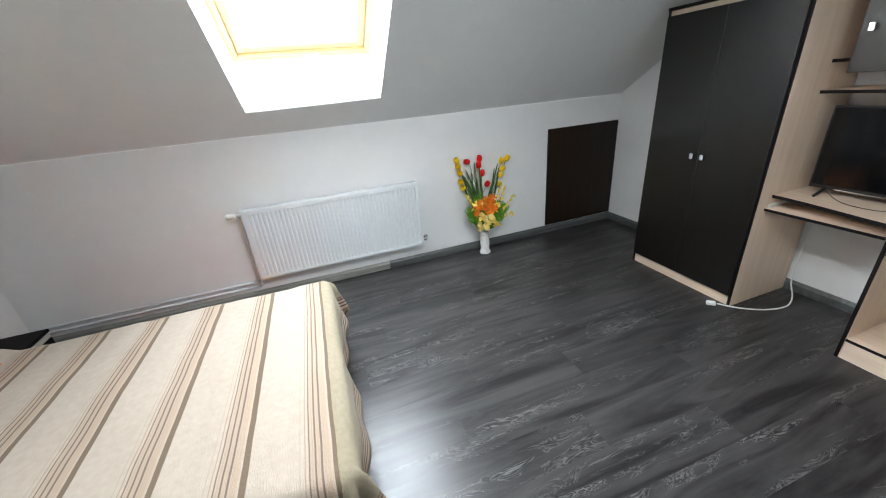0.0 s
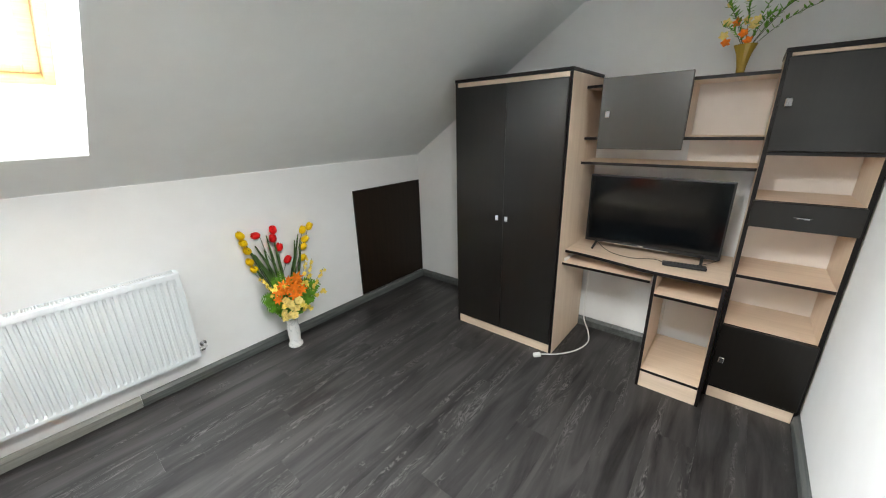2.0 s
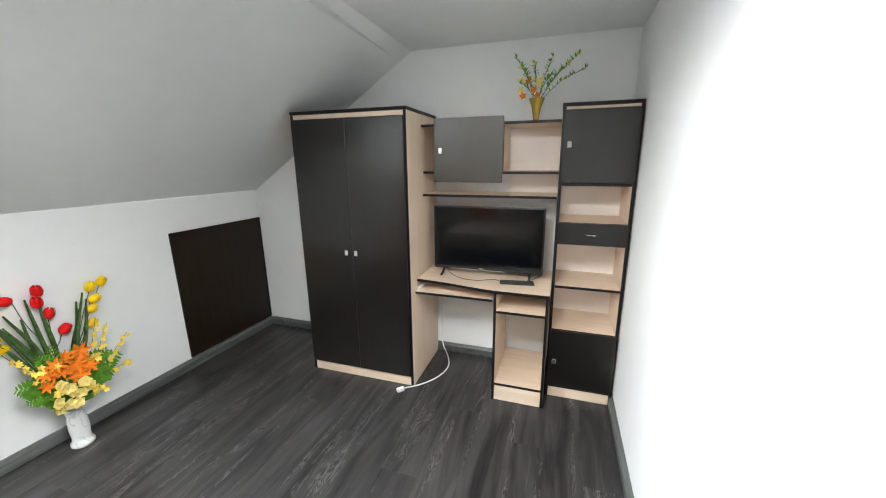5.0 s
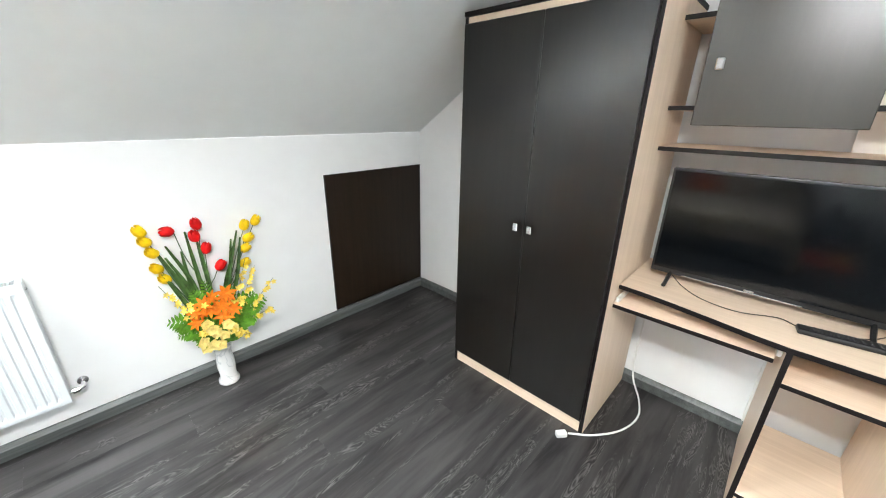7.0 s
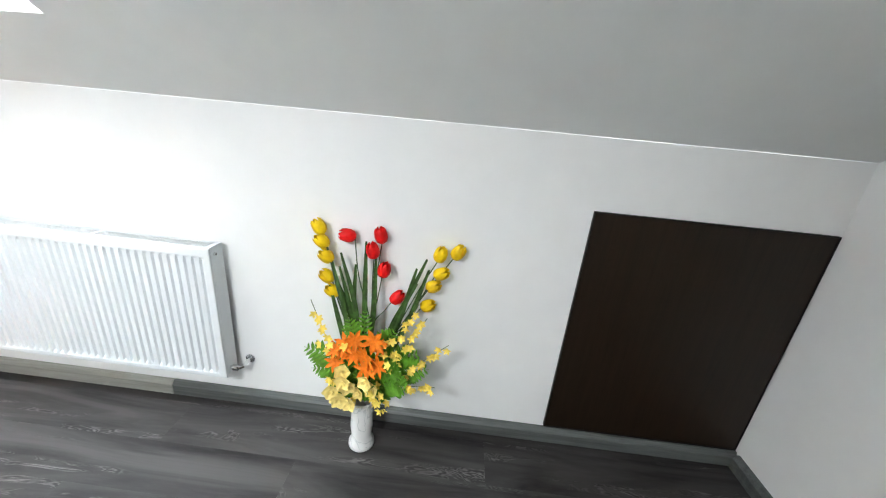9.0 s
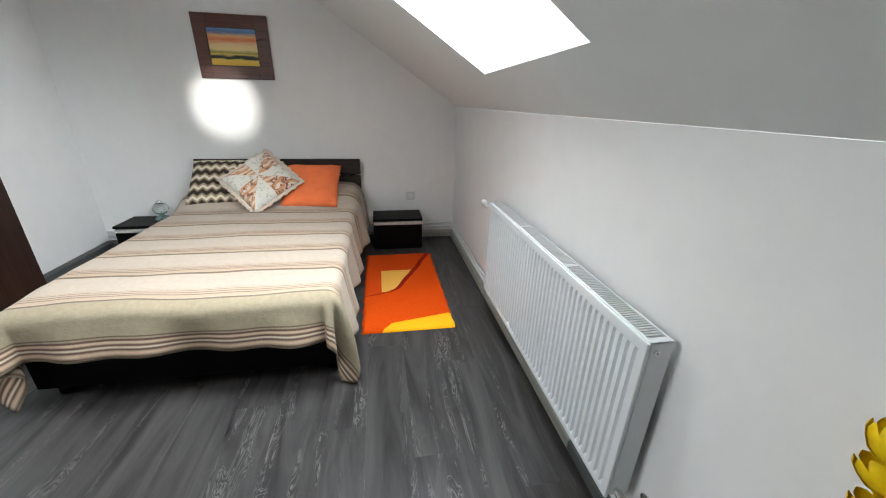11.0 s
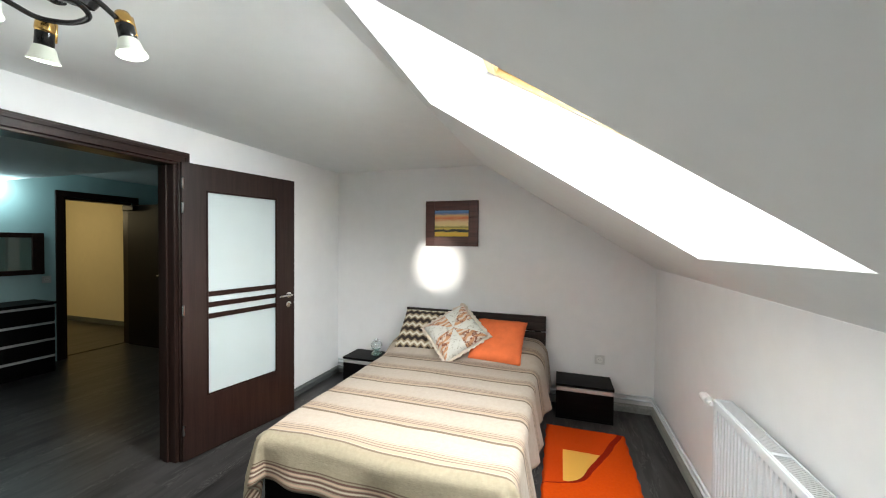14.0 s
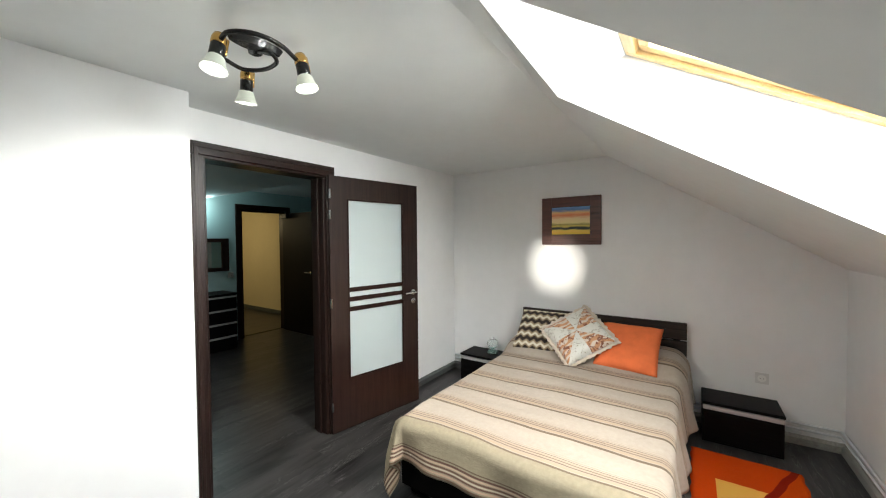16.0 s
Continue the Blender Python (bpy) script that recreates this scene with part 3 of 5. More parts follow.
# hall
structure("hall_wall_far_west", box((-1.3, -2.59, -0.1), (0.02, -2.45, 2.40)), HALLWALL)
bm = box((0.76, -2.59, -0.1), (3.6, -2.45, 2.40))
add_box(bm, (0.02, -2.59, 2.0), (0.76, -2.45, 2.40))
structure("hall_wall_far", bm, HALLWALL)
structure("hall_wall_west", box((-1.44, -2.59, -0.1), (-1.3, 0.80, 2.40)), HALLWALL)
structure("hall_wall_east", box((3.6, -2.59, -0.1), (3.74, 0.80, 2.40)), HALLWALL)
structure("hall_wall_north_face", box((-1.3, 0.785, -0.1), (DX0 - 0.002, 0.799, 2.29)), HALLWALL)
structure("hall_wall_north_face", box((DX1 + 0.002, 0.785, -0.1), (3.6, 0.799, 2.29)), HALLWALL)
structure("hall_ceiling", box((-1.3, -2.59, 2.29), (3.6, 0.80, 2.41)), CEIL)
structure("hall_soffit", box((1.25, -2.448, 2.12), (3.6, 0.78, 2.289)), CEIL)
structure("corridor_wall_west", box((-0.76, -7.0, -0.1), (-0.62, -2.59, 2.41)), WARMWALL)
structure("corridor_wall_east", box((1.9, -7.0, -0.1), (2.04, -2.59, 2.41)), WARMWALL)
structure("corridor_wall_end", box((-0.62, -7.14, -0.1), (1.9, -7.0, 2.41)), WARMWALL)
structure("corridor_ceiling", box((-0.62, -7.0, 2.29), (1.9, -2.59, 2.41)), CEIL)
part("hall_baseboard", box((-0.62, -7.0, 0), (-0.604, -2.6, 0.08), 0.002), BASEWOOD, kind="structure")
lamp("corridor_light", "POINT", 14, Matrix.Translation((0.9, -4.6, 1.9)), (1.0, 0.80, 0.45), shadow_soft_size=0.12)
lamp("hall_light", "POINT", 2.8, Matrix.Translation((1.36, -2.22, 1.98)), (0.62, 0.93, 1.0), shadow_soft_size=0.04)

far_frame = thing("hall_door_frame", (0.4, -2.45, 0), "", "", kind="structure")
for lo, hi in (((0.765, -2.452, 0), (0.84, -2.43, 2.0)), ((-0.06, -2.452, 0), (0.015, -2.43, 2.0)), ((-0.06, -2.452, 2.0), (0.84, -2.43, 2.075)),
               ((0.735, -2.59, 0), (0.762, -2.455, 1.97)), ((0.02, -2.59, 0), (0.047, -2.455, 1.97)), ((0.02, -2.59, 1.97), (0.762, -2.455, 1.998))):
    part("architrave", box(lo, hi, 0.003), WENGE, far_frame)
part("door_threshold", box((0.05, -2.60, 0.001), (0.735, -2.56, 0.006), 0.001), EDGE, kind="structure")
hall_door = thing("hall_door", (0.05, -2.43, 0), "dark wenge door standing wide open into the dim hall", "door")
part("leaf", box((0.05, -2.42, 0.008), (0.09, -1.60, 1.96), 0.003), wood("black_wenge_veneer", (0.004, 0.003, 0.0025), (0.010, 0.006, 0.005), 2, 0.45, 1.0, 0.12), hall_door)
bm = lathe(((0.024, 0), (0.024, 0.008), (0.010, 0.010), (0.009, 0.04)), (0.09, -1.67, 1.0), 12, Matrix.Rotation(radians(90), 4, "Y"))
add_box(bm, (0.12, -1.79, 0.993), (0.135, -1.66, 1.007), 0.004)
part("handle", bm, CHROME, hall_door, "chrome lever handle")
part("door_closer", box((0.10, -2.41, 1.88), (0.16, -2.20, 1.95), 0.006), BLACKPLASTIC, hall_door)

# things -----------------------------------------------------------------
def edged_panel(name, lo, hi, front, parent, mat=None, face="x"):
    """A maple board whose front edge carries a dark band."""
    lo, hi = Vector(lo), Vector(hi)
    bm = bmesh.new()
    add_box(bm, (lo.x + 0.003, lo.y, lo.z), hi, 0.0006)
    add_box(bm, (lo.x, lo.y, lo.z), (lo.x + 0.0028, hi.y, hi.z), 0.0006, index=1)
    return part(name, bm, [mat or MAPLE, EDGE], parent)


def square_knob(x, y, z, parent):
    bm = box((x - 0.022, y - 0.012, z - 0.018), (x - 0.012, y + 0.012, z + 0.018), 0.003)
    add_box(bm, (x - 0.013, y - 0.005, z - 0.007), (x, y + 0.005, z + 0.007), 0.001)
    part("knob", bm, CHROME, parent, "brushed square metal knob")


def wardrobe():
    x0, x1, y0, y1, h = 4.51, 5.04, 2.447, 3.246, 1.812
    t = thing("wardrobe", (4.78, 2.85, 0), "tall closed wardrobe with black doors and pale maple sides", "wardrobe")
    for y in (y0, y1 - 0.018):
        edged_panel("side_panel", (x0, y, 0), (x1, y + 0.018, h - 0.02), None, t)
    bm = box((x0 - 0.004, y0 - 0.003, h - 0.019), (x1, y1 + 0.003, h), 0.002)
    part("top_panel", bm, EDGE, t, "dark-edged top board")
    part("cornice_board", box((x0 + 0.006, y0 + 0.0185, 1.765), (x0 + 0.022, y1 - 0.0185, h - 0.02), 0.001), MAPLE_Y, t)
    part("plinth", box((x0 + 0.004, y0 + 0.0185, 0), (x0 + 0.02, y1 - 0.0185, 0.075), 0.001), MAPLE_Y, t)
    part("back_panel", box((x1 - 0.012, y0 + 0.0185, 0.02), (x1 - 0.004, y1 - 0.0185, 1.78)), BACKFOIL, t)
    mid = (y0 + y1) / 2
    for a, b, k in ((y0 + 0.012, mid - 0.0012, mid - 0.035), (mid + 0.0012, y1 - 0.012, mid + 0.035)):
        d = part("door", box((x0 - 0.019, a, 0.079), (x0 - 0.001, b, 1.762), 0.0025), BLACKFOIL, t, "black foil door with a soft sheen")
        square_knob(x0 - 0.019, k, 0.925, d)
    return t


def tower():
    x0, x1, y0, y1, h = 4.682, 5.04, 1.188, 1.589, 1.805
    t = thing("tall_shelf_cabinet", (4.86, 1.39, 0), "narrow tall maple cabinet with black doors, a drawer and open shelves", "cabinet")
    for y in (y0, y1 - 0.018):
        edged_panel("side_panel", (x0, y, 0), (x1, y + 0.018, h - 0.019), None, t)
    part("top_panel", box((x0 - 0.003, y0, h - 0.018), (x1, y1 + 0.003, h), 0.002), EDGE, t)
    part("cornice_board", box((x0 + 0.006, y0 + 0.0185, 1.772), (x0 + 0.022, y1 - 0.0185, h - 0.019), 0.001), MAPLE_Y, t)
    part("plinth", box((x0 + 0.004, y0 + 0.0185, 0), (x0 + 0.02, y1 - 0.0185, 0.082), 0.001), MAPLE_Y, t)
    part("back_panel", box((x1 - 0.01, y0 + 0.0185, 0.09), (x1 - 0.004, y1 - 0.0185, 1.77)), BACKFOIL, t)
    for z in (1.376, 1.152, 1.036, 0.762, 0.476, 0.084):
        edged_panel("shelf", (x0 + 0.002, y0 + 0.0185, z - 0.016), (x1 - 0.011, y1 - 0.0185, z), None, t, MAPLE_Y)
    for z0, z1, zk in ((1.378, 1.768, 1.585), (0.088, 0.474, 0.27)):
        d = part("door", box((x0 - 0.018, y0 + 0.012, z0), (x0 - 0.001, y1 - 0.012, z1), 0.0025), BLACKFOIL, t, "small black foil door")
        square_knob(x0 - 0.018, y1 - 0.045, zk, d)
    d = part("drawer_front", box((x0 - 0.018, y0 + 0.012, 1.024), (x0 - 0.001, y1 - 0.012, 1.150), 0.0025), BLACKFOIL, t, "black drawer front")
    bm = tube(curve_points([(x0 - 0.019, 1.36, 1.087), (x0 - 0.034, 1.375, 1.087), (x0 - 0.034, 1.405, 1.087), (x0 - 0.019, 1.42, 1.087)], 4), 0.004, 6)
    part("handle", bm, CHROME, d)
    return t


def hutch():
    y0, y1 = 1.591, 2.445
    t = thing("wall_shelf_unit", (4.9, 2.0, 1.28), "open maple shelves with one black door above the television", "shelf")
    x0, x1 = 4.75, 5.05
    edged_panel("shelf", (x0, y0, 1.276), (x1, y1, 1.292), None, t, MAPLE_Y)
    edged_panel("shelf", (x0 + 0.02, y0, 1.422), (x1, y1, 1.438), None, t, MAPLE_Y)
    edged_panel("top_shelf", (x0 - 0.01, y0, 1.712), (x1, y1, 1.728), None, t, MAPLE_Y)
    edged_panel("divider", (x0 + 0.02, 1.918, 1.4385), (x1, 1.934, 1.7115), None, t)
    edged_panel("divider", (x0 + 0.02, 2.334, 1.4385), (x1, 2.350, 1.7115), None, t)
    part("back_panel", box((x1 - 0.012, y0, 1.2925), (x1 - 0.006, 1.917, 1.4215)), BACKFOIL, t)
    part("back_panel", box((x1 - 0.012, y0, 1.4385), (x1 - 0.006, 1.917, 1.7115)), BACKFOIL, t)
    d = part("door", box((4.722, 1.917, 1.372), (4.740, 2.352, 1.760), 0.0025), PAINTEDSHEEN, t, "black foil door, pale sheen painted into its colour")
    square_knob(4.722, 2.305, 1.565, d)
    return t


def desk():
    t = thing("computer_desk", (4.78, 2.02, 0), "pale maple desk with dark edges and an open pedestal", "desk")
    line = [(4.612, 2.444), (4.606, 2.36), (4.59, 2.25), (4.565, 2.12), (4.54, 2.0), (4.528, 1.91), (4.526, 1.592)]
    poly = line + [(5.04, 1.592), (5.04, 2.444)]
    part("worktop", prism([(a + (0.003 if i < 7 else 0), b) for i, (a, b) in enumerate(poly)], 0.726, 0.744, 2), MAPLE_Y, t)
    strip = [(a, b) for a, b in line] + [(a + 0.0028, b) for a, b in line[::-1]]
    part("worktop_edge", prism(strip, 0.726, 0.744, 2), EDGE, t, "dark edge band")
    edged_panel("keyboard_shelf", (4.575, 1.933, 0.652), (4.93, 2.444, 0.668), None, t, MAPLE_Y)
    for y in (1.9175, 2.4305):
        part("shelf_rail", box((4.60, y, 0.669), (4.95, y + 0.012, 0.690), 0.001), WHITEPLASTIC, t, "white metal shelf rail")
    for y in (1.596, 1.900):
        edged_panel("pedestal_side", (4.532, y, 0), (5.02, y + 0.016, 0.7255), None, t)
    edged_panel("pedestal_shelf", (4.536, 1.6125, 0.598), (5.02, 1.8995, 0.614), None, t, MAPLE_Y)
    edged_panel("pedestal_shelf", (4.536, 1.6125, 0.104), (5.02, 1.8995, 0.120), None, t, MAPLE_Y)
    part("plinth", box((4.538, 1.6125, 0), (4.554, 1.8995, 0.1035), 0.001), MAPLE_Y, t)
    return t


wardrobe(), tower(), hutch(), desk()
duct = thing("cable_duct", (5.04, 1.915, 0.08), "white vertical cable duct on the wall behind the desk", "cable duct")
part("cover", box((5.028, 1.885, 0.081), (5.0595, 1.925, 0.60), 0.003), WHITEPLASTIC, duct)


def television():
    x, y0, y1, z0, z1 = 4.80, 1.650, 2.385, 0.778, 1.213
    t = thing("television", (4.82, 2.02, 0.745), "flat black television, switched off, standing on the maple desk", "television")
    bm = box((x, y0, z0), (x + 0.028, y1, z1), 0.004, segments=2)
    add_box(bm, (x + 0.026, y0 + 0.12, z0 + 0.03), (x + 0.07, y1 - 0.12, z1 - 0.14), 0.015)
    part("casing", bm, BLACKPLASTIC, t)
    part("screen", box((x - 0.002, y0 + 0.010, z0 + 0.022), (x - 0.0002, y1 - 0.010, z1 - 0.010)), SCREEN, t, "dark glossy screen")
    part("trim_strip", box((x - 0.003, 1.90, z0 + 0.002), (x - 0.0005, 2.27, z0 + 0.007), 0.001), CHROME, t, "thin bright strip")
    part("badge", box((x - 0.004, 2.035, z0 + 0.008), (x - 0.001, 2.065, z0 + 0.016), 0.001), CHROME, t)
    for y in (1.73, 2.31):
        bm = bmesh.new()
        for sx in (-1, 1):
            add_tube(bm, [(x + 0.014, y, z0 + 0.012), (x + 0.014 + sx * 0.05, y, 0.765), (x + 0.014 + sx * 0.095, y, 0.752)], 0.008, 6)
        part("foot", bm, BLACKPLASTIC, t)
    r = thing("remote_control", (4.70, 1.80, 0.745), "long black remote control lying on the desk by the television", "remote control")
    m = Matrix.Translation((4.69, 1.80, 0.745)) @ Matrix.Rotation(radians(8), 4, "Z")
    part("casing", box((-0.024, -0.105, 0), (0.024, 0.105, 0.018), 0.006, m, 2), BLACKPLASTIC, r)
    bm = bmesh.new()
    for i in range(9):
        for j in range(3):
            add_box(bm, (-0.015 + j * 0.011, -0.085 + i * 0.018, 0.018), (-0.008 + j * 0.011, -0.076 + i * 0.018, 0.0205), 0.001, m)
    part("button_pad", bm, surface("rubber_buttons", (0.05, 0.05, 0.052), 0.6, relief=0.02), r)
    c = thing("television_cable", (4.72, 2.1, 0.745), "thin dark cable lying loosely on the desk", "cable")
    part("lead", tube(curve_points([(4.79, 2.30, 0.78), (4.77, 2.25, 0.749), (4.70, 2.17, 0.748), (4.68, 2.06, 0.748), (4.73, 1.95, 0.748), (4.70, 1.88, 0.748), (4.76, 1.74, 0.748), (4.86, 1.66, 0.76)]), 0.0020, 6), surface("brown_cable_sheath", (0.08, 0.06, 0.045), 0.5, relief=0.02), c, smooth=True)


television()


def floor_cable():
    t = thing("extension_lead", (4.45, 2.5, 0), "white extension lead trailing on the floor beside the wardrobe", "cable")
    pts = [(4.46, 2.49, 0.012), (4.54, 2.40, 0.007), (4.66, 2.32, 0.006), (4.80, 2.29, 0.006), (4.90, 2.32, 0.03), (4.97, 2.385, 0.11), (5.0, 2.40, 0.30), (5.02, 2.40, 0.62)]
    part("lead", tube(curve_points(pts), 0.0045, 8), WHITEPLASTIC, t, smooth=True)
    m = Matrix.Translation((4.43, 2.515, 0.013)) @ Matrix.Rotation(radians(140), 4, "Z")
    bm = box((-0.03, -0.014, -0.012), (0.02, 0.014, 0.012), 0.005, m, 2)
    part("connector", bm, WHITEPLASTIC, t, "white plug connector")


floor_cable()


def radiator():
    x0, x1, y0, y1, z0, z1 = 1.55, 2.912, 4.045, 4.118, 0.200, 0.770
    t = thing("radiator", ((x0 + x1) / 2, 4.1, z0), "long white ribbed radiator on the wall under the skylight", "radiator")
    bm = bmesh.new()
    n = 43
    step = (x1 - x0 - 0.05) / n
    cols = []
    for i in range(n):
        a = x0 + 0.025 + i * step
        cols += [(a, 0.0), (a + step * 0.46, 0.0), (a + step * 0.62, 0.0085), (a + step * 0.86, 0.0085)]
    cols.append((x1 - 0.025, 0.0))
    rows = [(z0 + 0.022, 0.0), (z0 + 0.036, 1.0), (z1 - 0.05, 1.0), (z1 - 0.036, 0.0)]
    grid = [[bm.verts.new((x, y0 + d * k, z)) for x, d in cols] for z, k in rows]
    for r0, r1 in zip(grid, grid[1:]):
        for i in range(len(cols) - 1):
            bm.faces.new((r0[i], r0[i + 1], r1[i + 1], r1[i]))
    part("ribbed_panel", bm, WHITEMETAL, t)
    bm = bmesh.new()
    add_box(bm, (x0, y0 - 0.001, z0), (x1, y0 + 0.010, z0 + 0.0235), 0.004, segments=2)
    add_box(bm, (x0, y0 - 0.001, z1 - 0.0375), (x1, y0 + 0.010, z1 - 0.004), 0.004, segments=2)
    add_box(bm, (x0, y0 - 0.001, z0 + 0.02), (x0 + 0.026, y0 + 0.012, z1 - 0.03), 0.002)
    add_box(bm, (x1 - 0.026, y0 - 0.001, z0 + 0.02), (x1, y0 + 0.012, z1 - 0.03), 0.002)
    part("panel_rim", bm, WHITEMETAL, t)
    part("back_plate", box((x0 + 0.01, y0 + 0.034, z0 + 0.01), (x1 - 0.01, y0 + 0.046, z1 - 0.02), 0.003), WHITEMETAL, t)
    for x in (x0, x1 - 0.0015):
        bm = box((x, y0 + 0.012, z0 + 0.012), (x + 0.0015, y1, z1), 0)
        part("end_cover", bm, WHITEMETAL, t)
    bm = lathe(((0.007, 0), (0.007, 0.006), (0.004, 0.0062), (0.004, 0.001)), (x1 + 0.0001, y0 + 0.028, z1 - 0.03), 12, Matrix.Rotation(radians(90), 4, "Y"))
    part("vent_plug", bm, CHROME, t)
    bm = bmesh.new()
    for a, b in ((y0 + 0.006, y0 + 0.014), (y1 - 0.006, y1)):
        add_box(bm, (x0, a, z1 - 0.006), (x1, b, z1), 0.001)
    for i in range(4):
        x = x0 + (x1 - x0 - 0.02) * i / 3
        add_box(bm, (x, y0 + 0.0145, z1 - 0.006), (x + 0.02, y1 - 0.0065, z1), 0.001)
    part("grille_frame", bm, WHITEMETAL, t)
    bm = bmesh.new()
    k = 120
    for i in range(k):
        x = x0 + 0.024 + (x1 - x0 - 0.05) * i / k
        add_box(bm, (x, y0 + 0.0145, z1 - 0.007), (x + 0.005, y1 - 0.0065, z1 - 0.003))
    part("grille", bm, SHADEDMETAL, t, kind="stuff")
    bm = lathe(((0.010, -0.01), (0.010, 0.022), (0.019, 0.024), (0.0225, 0.034), (0.0225, 0.078), (0.017, 0.092), (0.008, 0.095)), (x0, y0 - 0.012, z1 - 0.024), 20, Matrix.Rotation(radians(-90), 4, "Y"))
    part("thermostat_head", bm, SHADEDPLASTIC, t, "white ribbed thermostat knob", smooth=False)
    bm = tube([(x1, y0 + 0.03, z0 + 0.035), (x1 + 0.035, y0 + 0.03, z0 + 0.035), (x1 + 0.045, y0 + 0.04, z0 + 0.035), (x1 + 0.045, YN, z0 + 0.035)], 0.008, 10)
    add_lathe(bm, ((0.013, -0.01), (0.013, 0.012), (0.009, 0.016)), (x1 + 0.02, y0 + 0.03, z0 + 0.035), 10, Matrix.Rotation(radians(90), 4, "Y"))
    add_lathe(bm, ((0.02, 0), (0.02, 0.004), (0.01, 0.006)), (x1 + 0.045, YN - 0.001, z0 + 0.035), 14, Matrix.Rotation(radians(90), 4, "X"))
    part("return_valve", bm, CHROME, t, "small chrome valve")
    part("supply_pipe", tube([(x0 - 0.012, y0 + 0.03, z1 - 0.05), (x0 - 0.012, y0 + 0.035, 0.20), (x0 - 0.012, y0 + 0.04, 0.135)], 0.007, 10), WHITEMETAL, t)
    return t


radiator()
pipes = thing("heating_pipes", (0.03, 4.12, 0.11), "pair of white-painted heating pipes running low along two walls", "pipe", kind="structure")
for z in (0.115, 0.155):
    part("pipe", tube([(1.534, 4.123, z), (0.035, 4.123, z), (0.026, 4.115, z), (0.024, 4.10, z), (0.024, 0.975, z)], 0.0085, 10), WHITEMETAL, pipes, smooth=True)

hatch = thing("eaves_hatch", (4.64, YN, 0.09), "dark brown wooden hatch door flat on the low wall", "hatch")
part("panel", box((4.246, YN - 0.012, 0.082), (5.043, YN - 0.001, 1.024), 0.002), HATCHWOOD, hatch)
for lo, hi in (((4.242, 0, 0.078), (4.2458, 0, 1.028)), ((5.0432, 0, 0.078), (5.047, 0, 1.028)), ((4.246, 0, 1.0242), (5.043, 0, 1.028)), ((4.246, 0, 0.078), (5.043, 0, 0.0818))):
    part("edge_strip", box((lo[0], YN - 0.015, lo[2]), (hi[0], YN - 0.001, hi[2]), 0.001), EDGE, hatch, "thin dark edge strip")


def room_door():
    hx, hy = 1.806, 0.972
    ang = math.atan2(1.140 - hy, 0.953 - hx)
    m = Matrix.Translation((hx, hy, 0)) @ Matrix.Rotation(ang, 4, "Z")
    L = math.hypot(1.140 - hy, 0.953 - hx)
    t = thing("door_1", (hx, hy, 0), "dark wenge door with frosted glass panes, standing open", "door")
    y0, y1, gz0, gz1, gu0, gu1 = -0.02, 0.02, 0.40, 1.83, 0.150, 0.700
    bm = bmesh.new()
    for lo, hi in (((0.0, y0, 0.008), (gu0, y1, 2.0)), ((gu1, y0, 0.008), (L, y1, 2.0)), ((gu0, y0, 0.008), (gu1, y1, gz0)), ((gu0, y0, gz1), (gu1, y1, 2.0))):
        add_box(bm, lo, hi, 0, m)
    bmesh.ops.remove_doubles(bm, verts=bm.verts, dist=0.0001)
    part("leaf", bm, DOORWOOD, t)
    for z in (1.108, 1.032, 0.952):
        part("glazing_bar", box((gu0, y0 + 0.006, z - 0.017), (gu1, y1 - 0.006, z + 0.017), 0.003, m), WENGE_Y, t)
    for a, b in ((gz0, 0.935), (0.969, 1.015), (1.049, 1.091), (1.125, gz1)):
        part("pane", box((gu0 + 0.001, -0.003, a + 0.001), (gu1 - 0.001, 0.003, b - 0.001), 0, m), FROST, t, "frosted glass pane")
    bm = bmesh.new()
    for s in (-1, 1):
        f = y0 - 0.004 if s < 0 else y1 - 0.004
        for lo, hi in (((gu0, f, gz0), (gu0 + 0.012, f + 0.008, gz1)), ((gu1 - 0.012, f, gz0), (gu1, f + 0.008, gz1)), ((gu0 + 0.0125, f, gz0), (gu1 - 0.0125, f + 0.008, gz0 + 0.012)), ((gu0 + 0.0125, f, gz1 - 0.012), (gu1 - 0.0125, f + 0.008, gz1))):
            add_box(bm, lo, hi, 0.002, m)
    part("glazing_bead", bm, WENGE, t)
    for s in (-1, 1):
        bm = bmesh.new()
        rot = Matrix.Rotation(radians(90 if s < 0 else -90), 4, "X")
        c = m @ Vector((L - 0.06, s * 0.02, 1.025))
        turn = Matrix.Rotation(ang, 4, "Z")
        add_lathe(bm, ((0.025, 0), (0.025, 0.007), (0.011, 0.009), (0.010, 0.045), (0.006, 0.048)), c, 16, turn @ rot)
        add_box(bm, (L - 0.17, s * 0.058 - 0.007, 1.016), (L - 0.05, s * 0.058 + 0.007, 1.032), 0.005, m, 2)
        part("handle", bm, CHROME, t, "chrome lever handle")
        c2 = m @ Vector((L - 0.06, s * 0.02, 0.945))
        bm = lathe(((0.025, 0), (0.025, 0.006), (0.012, 0.008)), c2, 16, turn @ rot)
        part("lock_rosette", bm, CHROME, t, "round chrome keyhole plate")
    for z in (0.22, 1.02, 1.70, 1.86):
        part("hinge", lathe(((0.008, -0.035), (0.009, -0.03), (0.009, 0.03), (0.008, 0.035)), (hx + 0.004, hy + 0.026, z), 10), CHROME, t)


room_door()


